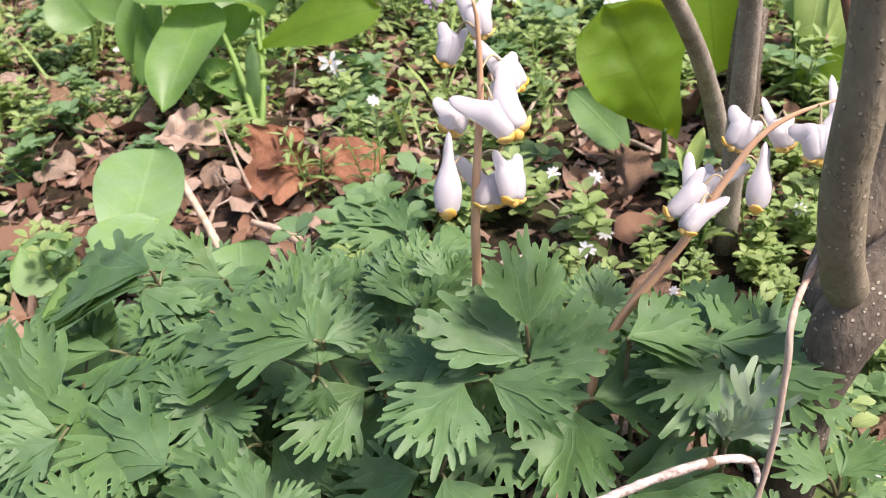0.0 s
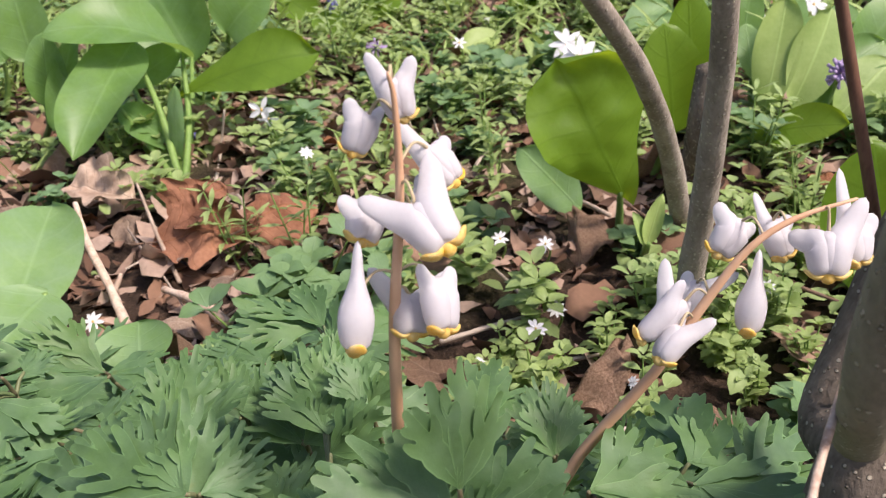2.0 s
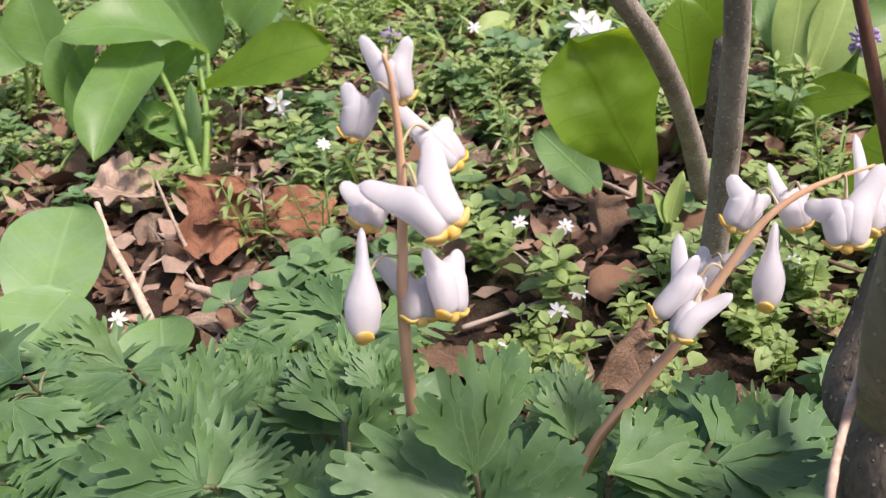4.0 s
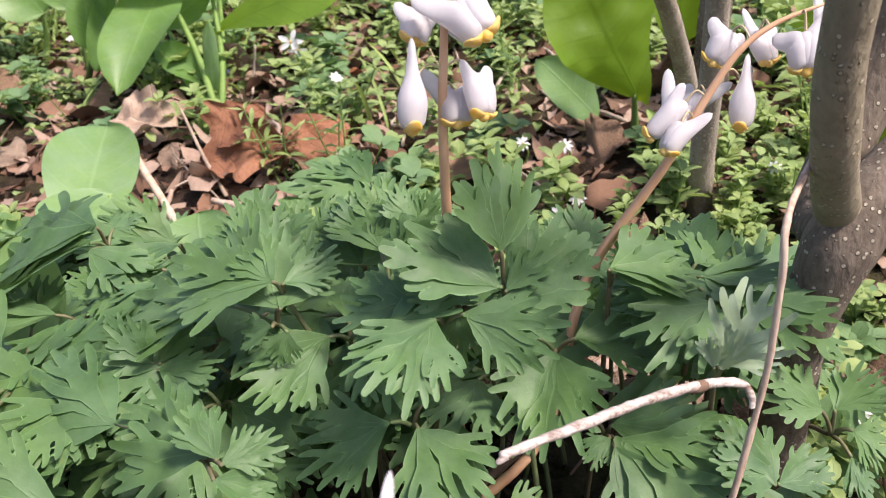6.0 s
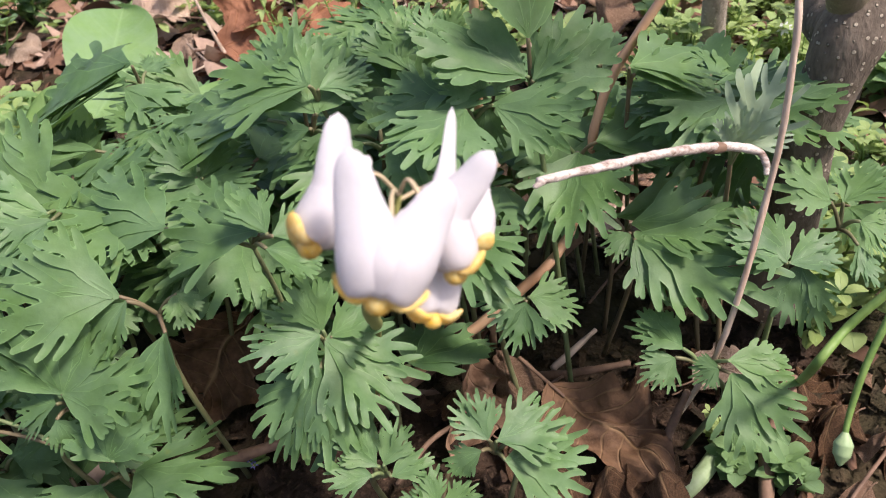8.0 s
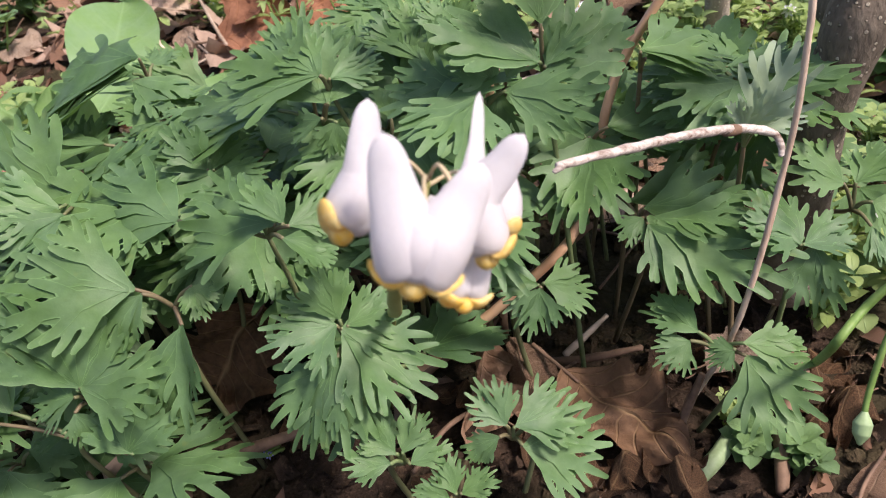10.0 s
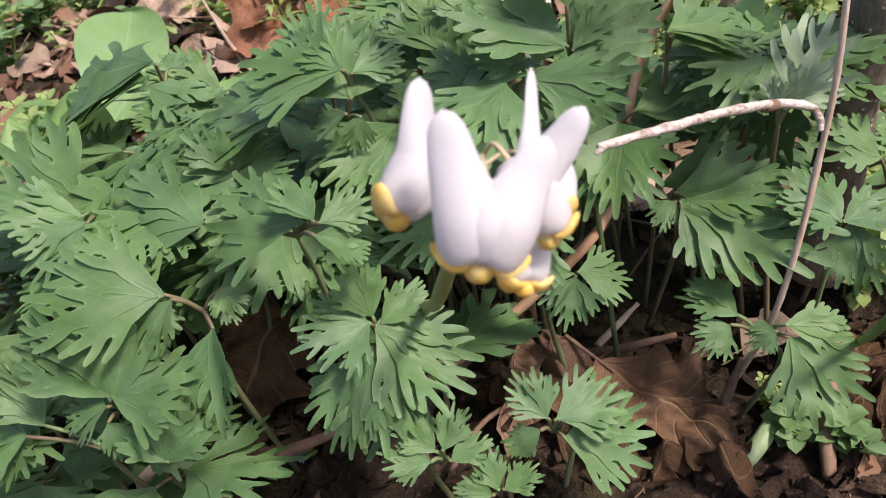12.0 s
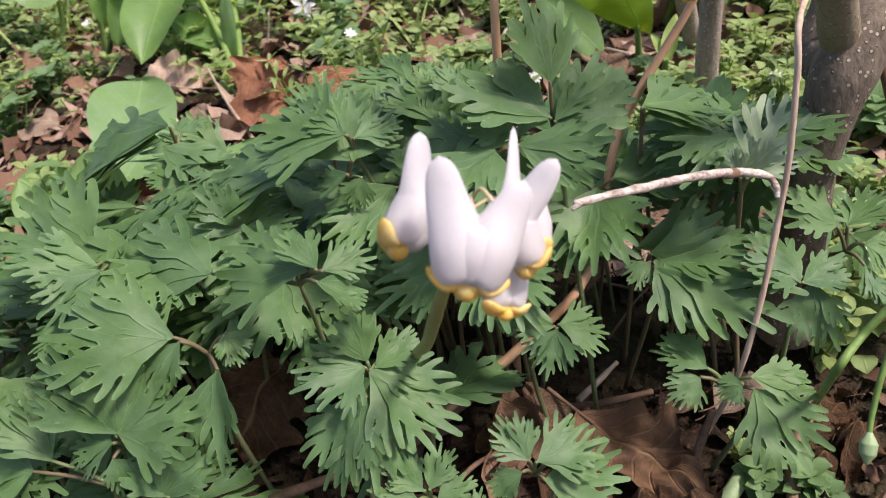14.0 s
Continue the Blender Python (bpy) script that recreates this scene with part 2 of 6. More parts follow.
# ---- mesh helpers ----
def part(name, bm, material, parent=None, label=""):
    """Links a bmesh, or (verts, faces, uvs), as one mesh object under a thing or part."""
    if isinstance(bm, bpy.types.Mesh):
        me = bm
    elif hasattr(bm, "to_mesh"):
        me = bpy.data.meshes.new(name)
        bm.to_mesh(me)
        bm.free()
    else:
        verts, faces, uvs = bm
        me = bpy.data.meshes.new(name)
        me.from_pydata([tuple(v) for v in verts], [], faces)
        if uvs is not None:
            layer = me.uv_layers.new(name="UVMap")
            index = np.empty(len(me.loops), dtype=np.int32)
            me.loops.foreach_get("vertex_index", index)
            layer.data.foreach_set("uv", np.asarray(uvs, dtype=np.float32)[index].ravel())
    if not me.materials:
        me.materials.append(material)
    me.polygons.foreach_set("use_smooth", [True] * len(me.polygons))
    ob = new(name, me)
    if parent is not None:
        ob.parent = parent
    if label:
        tagged(ob, label)
    return ob


def thing(name, label, category, group="", kind="", at=None):
    ob = new(name)
    ob.empty_display_size = 0.01
    if at is not None:
        ob.matrix_world = at if isinstance(at, Matrix) else Matrix.Translation(at)
    return tagged(ob, label, category, group, kind)


def curve(points, n):
    """n + 1 points on a smooth line through the given ones."""
    p = [Vector(q) for q in points]
    p = [2 * p[0] - p[1]] + p + [2 * p[-1] - p[-2]]
    out = []
    for k in range(n + 1):
        s = k / n * (len(p) - 3)
        i = min(int(s), len(p) - 4)
        f = s - i
        a, b, c, d = p[i:i + 4]
        out.append(0.5 * ((2 * b) + (c - a) * f + (2 * a - 5 * b + 4 * c - d) * f * f + (3 * b - a - 3 * c + d) * f ** 3))
    return out


def tube(points, radii, sides=8, n=None, flat=1.0, rough=0.0, seed=0, close=True):
    """A tapered, rounded tube along a smooth line. radii: along the line, evenly spread."""
    n = n or 3 * len(points)
    line = curve(points, n)
    rr = np.interp(np.linspace(0, 1, n + 1), np.linspace(0, 1, len(radii)), radii)
    verts, faces, uvs = [], [], []
    side = None
    for i, c in enumerate(line):
        d = (line[min(i + 1, n)] - line[max(i - 1, 0)]).normalized()
        if side is None:
            side = d.cross(Vector((0.31, -0.9, 0.28))).normalized()
        side = (side - d * side.dot(d)).normalized()
        up = d.cross(side)
        for k in range(sides):
            a = 2 * math.pi * k / sides
            r = rr[i]
            if rough:
                q = (c + side * math.cos(a) * r + up * math.sin(a) * r) * (0.35 / max(rr[0], 0.0005))
                r *= 1 + rough * noise.noise(q + Vector((seed, 0, 0)))
            verts.append(c + side * (math.cos(a) * r) + up * (math.sin(a) * r * flat))
            uvs.append((k / sides, i / n))
    for i in range(n):
        for k in range(sides):
            a, b = i * sides + k, i * sides + (k + 1) % sides
            faces.append((a, b, b + sides, a + sides))
    if close:
        for i, c, o in ((0, line[0], -1), (n, line[-1], 1)):
            d = (line[min(i + 1, n)] - line[max(i - 1, 0)]).normalized()
            verts.append(c + d * o * rr[i] * 0.5)
            uvs.append((0, i / n))
            m = len(verts) - 1
            for k in range(sides):
                a, b = i * sides + k, i * sides + (k + 1) % sides
                faces.append((b, a, m) if o < 0 else (a, b, m))
    return verts, faces, uvs


def joined(pieces):
    verts, faces, uvs = [], [], []
    for v, f, u in pieces:
        o = len(verts)
        verts += [tuple(q) for q in v]
        uvs += [tuple(q)[:2] for q in (u if u is not None else [(0.5, 0.5)] * len(v))]
        faces += [tuple(i + o for i in q) for q in f]
    return verts, faces, uvs


def moved(piece, m):
    v, f, u = piece
    return [m @ Vector(q) for q in v], f, u


def lobe_outline(fingers, step):
    """The flat sheet covered by tapering fingers of points (x, y, half width): (points, faces, nearness to the margin)."""
    every = [p for pts in fingers for p in pts]
    xs = np.arange(min(p[0] for p in every) - 0.08, max(p[0] for p in every) + 0.08, step)
    ys = np.arange(min(p[1] for p in every) - 0.08, max(p[1] for p in every) + 0.08, step)
    gx, gy = np.meshgrid(xs, ys, indexing="ij")
    near = np.full(gx.shape, 9.0)
    for pts in fingers:
        for (ax, ay, ar), (bx, by, br) in zip(pts, pts[1:]):
            dx, dy = bx - ax, by - ay
            t = np.clip(((gx - ax) * dx + (gy - ay) * dy) / (dx * dx + dy * dy + 1e-9), 0, 1)
            near = np.minimum(near, np.hypot(gx - ax - t * dx, gy - ay - t * dy) / (ar + (br - ar) * t))
    verts, faces, edge, seen = [], [], [], {}

    def vertex(key, x, y, e):
        if key not in seen:
            seen[key] = len(verts)
            verts.append((x, y))
            edge.append(e)
        return seen[key]

    inside = near < 1.0
    some = inside[:-1, :-1] | inside[1:, :-1] | inside[:-1, 1:] | inside[1:, 1:]
    for i, j in np.argwhere(some):
        loop = ((i, j), (i + 1, j), (i + 1, j + 1), (i, j + 1))
        face = []
        for k in range(4):
            p, q = loop[k], loop[(k + 1) % 4]
            if inside[p]:
                face.append(vertex(p, xs[p[0]], ys[p[1]], near[p]))
            if inside[p] != inside[q]:
                f = (1 - near[p]) / (near[q] - near[p])
                face.append(vertex((min(p, q), max(p, q)), xs[p[0]] + f * (xs[q[0]] - xs[p[0]]), ys[p[1]] + f * (ys[q[1]] - ys[p[1]]), 1.0))
        if len(face) > 2:
            faces.append(tuple(face))
    return verts, faces, edge


def leaflet_outline(spread, seed, style=1, step=1 / 44):
    """A cut leaflet of unit length: lobes from a common foot, each parted into rounded fingers. style: 0 broad, 1 middling, 2 finely cut."""
    r = random.Random(seed)
    half = radians(spread) / 2
    pairs = 1 if spread < 60 else 2 if spread < 125 else 3
    branches = [(0.10, r.uniform(-0.06, 0.06), 0.90)]
    for k in range(pairs):
        for sign in (-1, 1):
            a = sign * half * ((k + 1) / pairs) * r.uniform(0.80, 0.95)
            branches.append((0.07 * (1 - k / pairs) * r.uniform(0.3, 1.4), a, (0.90, 0.74, 0.60)[k] * r.uniform(0.92, 1.08)))
    sheets = []
    for foot, a, n in branches:
        fingers = []

        def finger(x, y, way, bend, length, r0, r1):
            pts = []
            for i in range(8):
                q = i / 7
                pts.append((x, y, r0 + (r1 - r0) * min(1.0, q / 0.55) if q < 0.62 else r1 * (1 - 0.42 * ((q - 0.62) / 0.38) ** 2)))
                x, y = x + length / 7 * math.cos(way + bend * q), y + length / 7 * math.sin(way + bend * q)
            fingers.append(pts)
            return pts

        bend = -a * r.uniform(0.0, 0.35) + r.uniform(-0.12, 0.12)
        size = (0.062, 0.051, 0.044)[style] * r.uniform(0.93, 1.08)
        axis = finger(foot, 0.0, a, bend, n - size * 0.5, 0.024, size)
        fingers.append([(x, y, w) for (x, y, _), w in zip(axis[:5], ((0.030, 0.065, 0.100, 0.120, 0.105), (0.026, 0.050, 0.076, 0.088, 0.072), (0.026, 0.046, 0.070, 0.082, 0.066))[style])])
        for k in range(2):
            for sign in (-1, 1):
                if k == 1 and r.random() < (0.50, 0.35, 0.15)[style]:
                    continue
                spot = ((3, 5), (3, 5), (2, 4))[style][k] if n > 0.72 else (3, 5)[k]
                x, y, _ = axis[spot]
                way = a + bend * spot / 7 + sign * radians(r.uniform(32, 44))
                finger(x, y, way, -sign * r.uniform(0.25, 0.55), n * ((0.38, 0.24), (0.42, 0.27), (0.48, 0.34))[style][k] * r.uniform(0.85, 1.12), 0.034, size * (0.88, 0.74)[k] * r.uniform(0.88, 1.1))
        sheets.append((a, lobe_outline(fingers, step)))
    return sheets


OUTLINES = {(c, f, k): leaflet_outline(c, 500 + 7 * c + k, f) for c in (46, 66, 88, 112, 138) for f in (0, 1, 2) for k in range(4)}
PLAIN_OUTLINES = {(c, k): leaflet_outline(c, 900 + 7 * c + k, 1 + k % 2, 1 / 29) for c in (46, 66, 88, 112, 138) for k in range(4)}


def fan(length, spread, lobes, rng, droop=0.12, cup=0.10, low=False):
    """A cut leaflet bent in space, base at the origin, tip along x, face along z."""
    kind = min((46, 66, 88, 112, 138), key=lambda c: abs(c - spread * 1.08))
    half, flip = radians(kind) / 2, rng.choice((-1, 1))
    wave, phase, shift = rng.uniform(0.01, 0.05), rng.uniform(0, 6), rng.uniform(0, 50)
    verts, faces, uvs = [], [], []
    for k, (a, (flat, loops, edge)) in enumerate(PLAIN_OUTLINES[kind, rng.randrange(4)] if low else OUTLINES[kind, 0 if lobes >= 10 else 2 if lobes > 5 else 1, rng.randrange(4)]):
        lift, twist = rng.uniform(-0.16, 0.16), rng.uniform(-0.30, 0.30)
        o = len(verts)
        for (x, y), e in zip(flat, edge):
            y *= flip
            r = math.hypot(x, y)
            w = math.atan2(y, x) if r > 1e-6 else 0.0
            t = w / half
            z = -droop * r * r + cup * min(t * t, 1.5) * r + wave * math.sin(2.5 * t + phase) * r
            z += lift * r * r + twist * r * r * (w - a * flip) + 0.07 * r * noise.noise(Vector((x * 3 + shift, y * 4, 0))) + 0.005 * e * e + 0.004 * (k % 3)
            verts.append((x * length, y * length, z * length))
            uvs.append((max(0.10, e), r))
        faces += [tuple(o + q for q in (f if flip > 0 else f[::-1])) for f in loops]
    return verts, faces, uvs


def blade(length, width, rng, wide=0.45, fold=0.25, arc=0.3, wave=0.05, tip=0.7, nx=14, ny=8, lobed=0.0, crumple=0.0, taper=0.0):
    """A single leaf blade, base at the origin, tip along x, face along z."""
    verts, faces, uvs = [], [], []
    ph, ph2, sd = rng.uniform(0, 6), rng.uniform(0, 6), rng.uniform(0, 90)
    for i in range(nx + 1):
        s = i / nx
        g = s ** (math.log(0.5) / math.log(wide)) if 0 < s < 1 else s
        w = width / 2 * max(0.0, math.sin(math.pi * g)) ** tip
        if lobed:
            w *= 1 + lobed * math.sin(s * 22 + ph) * math.sin(math.pi * s)
        if taper:
            w *= min(1.0, s / 0.62 + 0.03) ** taper
        w = max(w, 0.012 * width)
        ang = arc * s
        x = length * (math.sin(ang) / arc if abs(arc) > 1e-3 else s)
        z0 = -length * ((1 - math.cos(ang)) / arc if abs(arc) > 1e-3 else 0)
        for j in range(ny + 1):
            u = 2 * j / ny - 1
            z = z0 + fold * abs(u) ** 1.6 * w + wave * length * math.sin(5.5 * s + ph + (1.7 if u > 0 else 0)) * u * u
            p = Vector((x, u * w * (1 - 0.25 * abs(fold)), z))
            if crumple:
                q = p * (2.4 / length) + Vector((sd, 0, 0))
                fine = q * 3.1
                p += Vector((noise.noise(q), noise.noise(q + Vector((9, 0, 0))), 1.6 * noise.noise(q + Vector((0, 7, 0))) + 0.7 * noise.noise(fine))) * crumple * length * (0.3 + s)
            verts.append(p)
            uvs.append((abs(u), s))
    for i in range(nx):
        for j in range(ny):
            a = i * (ny + 1) + j
            faces.append((a, a + 1, a + ny + 2, a + ny + 1))
    return verts, faces, uvs


def aim(base, tip, normal):
    """The pose whose x runs from base to tip and whose z is as near as can be to normal."""
    x = (Vector(tip) - Vector(base)).normalized()
    z = Vector(normal)
    z = (z - x * z.dot(x)).normalized()
    y = z.cross(x)
    return Matrix.Translation(base) @ Matrix((x, y, z)).transposed().to_4x4()


# ---- the ground ----
def rise(y):
    return 0.002 + 0.055 * min(max(0.0, y - 0.2), 1.3)


def height(x, y):
    near = max(0.0, 1 - max(abs(x), abs(y - 0.6)) / 6)
    q = Vector((x, y, 0))
    return rise(y) + near * (0.010 * noise.noise(q * 7) + 0.005 * noise.noise(q * 23) + 0.0022 * noise.noise(q * 70))


def ground_sheet():
    def axis(c, r, n):
        core = list(np.linspace(c - r, c + r, n))
        far = [r + 0.05, r + 0.15, r + 0.4, r + 1, r + 3, r + 10, r + 40, r + 200, r + 900]
        return [c - q for q in reversed(far)] + core + [c + q for q in far]
    xs, ys = axis(0.0, 0.9, 190), axis(0.6, 0.9, 190)
    verts = [(x, y, height(x, y)) for y in ys for x in xs]
    n = len(xs)
    faces = [(j * n + i, j * n + i + 1, (j + 1) * n + i + 1, (j + 1) * n + i) for j in range(len(ys) - 1) for i in range(n - 1)]
    return verts, faces, None


tagged(part("ground", ground_sheet(), SOIL), "dark woodland soil with leaf mould", "ground", kind="structure")


# ---- shrub stems ----
def shrub():
    t = thing("shrub", "grey-brown shrub stem that forks, with pale bark dots", "shrub")
    part("trunk", tube([(0.0822, 0.2830, 0.0262), (0.0825, 0.2750, 0.0661), (0.0827, 0.2700, 0.0910), (0.0849, 0.2680, 0.1095), (0.0883, 0.2680, 0.1220), (0.0955, 0.2720, 0.1317), (0.1089, 0.2800, 0.1433)], [0.0096, 0.0072, 0.0066, 0.0076, 0.0087, 0.0078, 0.0070], 18, 44, rough=0.10, seed=3), BARK_DARK, t)
    part("branch", tube([(0.0925, 0.2780, 0.1187), (0.0865, 0.2690, 0.1304), (0.0801, 0.2570, 0.1433), (0.0740, 0.2450, 0.1584), (0.0698, 0.2370, 0.1780), (0.0681, 0.2300, 0.2016), (0.0659, 0.2260, 0.2235), (0.0628, 0.2200, 0.2575)], [0.0056, 0.0052, 0.0047, 0.0044, 0.0042, 0.0040], 16, 36, rough=0.06, seed=5), BARK_OLIVE, t, "smooth olive-brown branch")
    part("branch", tube([(0.0888, 0.2720, 0.1166), (0.0902, 0.2760, 0.1207), (0.0897, 0.2880, 0.1208), (0.0979, 0.2960, 0.1403), (0.1043, 0.3000, 0.1578), (0.1092, 0.3000, 0.1808), (0.1131, 0.3000, 0.2087)], [0.0072, 0.0076, 0.0074, 0.0070], 14, 30, rough=0.12, seed=8), BARK_DARK, t, "dark branch behind")
    return t


shrub()
back_shrub = thing("shrub", "shrub with two slender speckled grey stems", "shrub")
part("trunk", tube([(0.1074, 0.4896, 0.0069), (0.1023, 0.4700, 0.0564), (0.0991, 0.4500, 0.1005), (0.0924, 0.4200, 0.1566), (0.0860, 0.4000, 0.1910), (0.0778, 0.3800, 0.2312)], [0.0066, 0.0060, 0.0054, 0.0046, 0.0041, 0.0038], 16, 40, rough=0.08, seed=11), BARK, back_shrub)
part("trunk", tube([(0.1244, 0.5898, 0.0131), (0.1170, 0.5600, 0.0409), (0.0989, 0.5200, 0.0962), (0.0737, 0.4600, 0.1499), (0.0473, 0.4100, 0.1904), (0.0289, 0.3800, 0.2134)], [0.0064, 0.0058, 0.0052, 0.0043, 0.0036, 0.0034], 16, 40, rough=0.08, seed=14), BARK, back_shrub, "leaning stem with a bend")
part("trunk", tube([(0.1454, 0.6423, 0.0260), (0.1345, 0.6000, 0.0792), (0.1363, 0.6000, 0.1153)], [0.012, 0.010, 0.009], 12, 24, rough=0.1, seed=17), BARK_DARK, back_shrub, "dark stem behind")
thin = thing("sapling", "thin dark upright sapling stem with buds", "sapling")
part("stem", tube([(0.1494, 0.3100, 0.0066), (0.1247, 0.3100, 0.0833), (0.1005, 0.3100, 0.1586), (0.0847, 0.3100, 0.2078), (0.0720, 0.3100, 0.2471)], [0.0014, 0.0014, 0.0013, 0.0012], 10, 30, rough=0.06, seed=19), REDDISH, thin)

# ---- dry cane and the bent twig caught on it ----
cane = thing("dry_cane", "long dry pale-brown cane leaning beside the shrub", "cane")
part("stem", tube([(0.0422, 0.2446, 0.0070), (0.0522, 0.2286, 0.0570), (0.0611, 0.2320, 0.1043), (0.0622, 0.2310, 0.1335), (0.0639, 0.2360, 0.1489), (0.0833, 0.2720, 0.1514), (0.0874, 0.2780, 0.1612)], [0.0008, 0.0008, 0.00075, 0.0007, 0.0006], 10, 50, rough=0.22, seed=21), DRY_CANE, cane)
bent = thing("bent_twig", "peeling whitish dry twig bent over against the cane", "twig")
part("stem", tube([(0.0069, 0.1906, 0.1301), (0.0189, 0.2005, 0.1265), (0.0331, 0.2124, 0.1221), (0.0476, 0.2237, 0.1166), (0.0558, 0.2285, 0.1124), (0.0580, 0.2279, 0.1094), (0.0580, 0.2269, 0.1072)], [0.0008, 0.0010, 0.0010, 0.0010, 0.0008, 0.0006], 10, 60, rough=0.28, seed=23), PEELING, bent)
part("torn_end", tube([(0.0076, 0.1906, 0.1300), (0.0061, 0.1896, 0.1294)], [0.0009, 0.0004], 6, 6, rough=0.4, seed=25), PEELING, bent, "frayed broken end")
part("node", tube([(0.0436, 0.2212, 0.1176), (0.0453, 0.2220, 0.1172), (0.0472, 0.2232, 0.1166)], [0.0010, 0.0013, 0.0010], 10, 8, rough=0.3, seed=26), DARK_STEM, bent, "dark node")


# ---- flowering stalks ----
def plump(points, radii, sides=14, n=22, flat=1.0, blunt=0.16, seed=0, thin=(0.2, 0.9, 0.3)):
    """A swollen body along a smooth line, rounded at both ends."""
    line = curve(points, n)
    flats = flat if isinstance(flat, (list, tuple)) else [flat] * len(radii)
    girth = curve([(r, f, 0) for r, f in zip(radii, flats)], n)
    verts, faces, uvs = [], [], []
    side = None
    for i, c in enumerate(line):
        d = (line[min(i + 1, n)] - line[max(i - 1, 0)]).normalized()
        if side is None:
            side = d.cross(Vector(thin)).normalized()
        side = (side - d * side.dot(d)).normalized()
        over = d.cross(side)
        near = min(i, n - i) / n
        r = girth[i].x * (math.sqrt(max(0.0006, 1 - (1 - near / blunt) ** 2)) if near < blunt else 1.0)
        for k in range(sides):
            a = 6.28319 * k / sides
            v = side * (math.cos(a) * r) + over * (math.sin(a) * r * girth[i].y)
            verts.append(c + v * (1 + 0.03 * noise.noise((c + v) * 200 + Vector((seed, 0, 0)))))
            uvs.append((k / sides, i / n))
    for i in range(n):
        for k in range(sides):
            j = (k + 1) % sides
            faces.append((i * sides + k, i * sides + j, (i + 1) * sides + j, (i + 1) * sides + k))
    faces.append(tuple(range(sides))[::-1])
    faces.append(tuple(n * sides + k for k in range(sides)))
    return verts, faces, uvs


def flower(stalk, spur_a, spur_b, crotch, mouth, girth, stem_point, slim=1.0):
    """A breeches-shaped flower: two spurred petals that meet at the crotch and narrow to a yellow-lipped mouth."""
    crotch, mouth = Vector(crotch), Vector(mouth)
    down = (mouth - crotch).normalized()
    body = (mouth - crotch).length
    core = part("flower", plump([crotch - down * 0.0002, crotch.lerp(mouth, 0.5), mouth], [girth * 0.70, girth * 1.00, girth * 0.64], seed=girth * 9e3), PETAL, stalk)
    for k, spur in enumerate((Vector(spur_a), Vector(spur_b))):
        thick = girth * (slim if k else 1.0)
        out = spur - crotch
        out = (out - down * out.dot(down)).normalized()
        belly = crotch.lerp(mouth, 0.32) + out * girth * 0.62
        waist = crotch.lerp(mouth, 0.80) + out * girth * 0.42
        shoulder = spur.lerp(belly, 0.52) + (spur - crotch.lerp(spur, 0.5)).normalized() * girth * 0.12
        part("petal", plump([spur, shoulder, belly, waist, mouth + out * girth * 0.25], [thick * 0.46, thick * 0.74, thick * 0.5 + girth * 0.52, girth * 0.88, girth * 0.56], 16, 30, [0.5, 0.55, 1.0, 1.1, 1.1], 0.13, k + spur.x * 999, out.cross(down)), PETAL, core)
        a = mouth + out * girth * 0.05 - down * girth * 0.20
        b = mouth + out * girth * 0.70 + down * girth * 0.10
        c = mouth + out * girth * 1.55 - down * girth * 0.40
        part("lip", plump([a, b, c], [girth * 0.42, girth * 0.62, girth * 0.46], 14, 14, 0.38, 0.3, k + 5, down), LIP, core, "yellow flared petal lip")
    part("crest_tip", plump([mouth - down * girth * 0.3, mouth + down * girth * 0.2, mouth + down * girth * 0.6], [girth * 0.50, girth * 0.48, girth * 0.30], 12, 8, 1.0, 0.3), LIP, core, "yellow mouth")
    a, b = Vector(stem_point), crotch + down * 0.0006
    mid = (a + b) / 2 + Vector((0, 0, 0.0025))
    part("pedicel", tube([a, mid, b], [0.0003, 0.00025, 0.0004], 6, 10), PEDICEL, stalk)


def stalk(label, line, radii, material, flowers):
    t = thing("flower_stalk", label, "flower", "flowering stalks")
    part("stem", tube(line, radii, 10, 40, rough=0.04), material, t)
    path = curve(line, 60)
    for spur_a, spur_b, crotch, mouth, girth, *slim in flowers:
        goal = Vector(crotch) + Vector((0, 0, 0.002))
        flower(t, spur_a, spur_b, crotch, mouth, girth, min(path, key=lambda q: (q - goal).length), *slim)


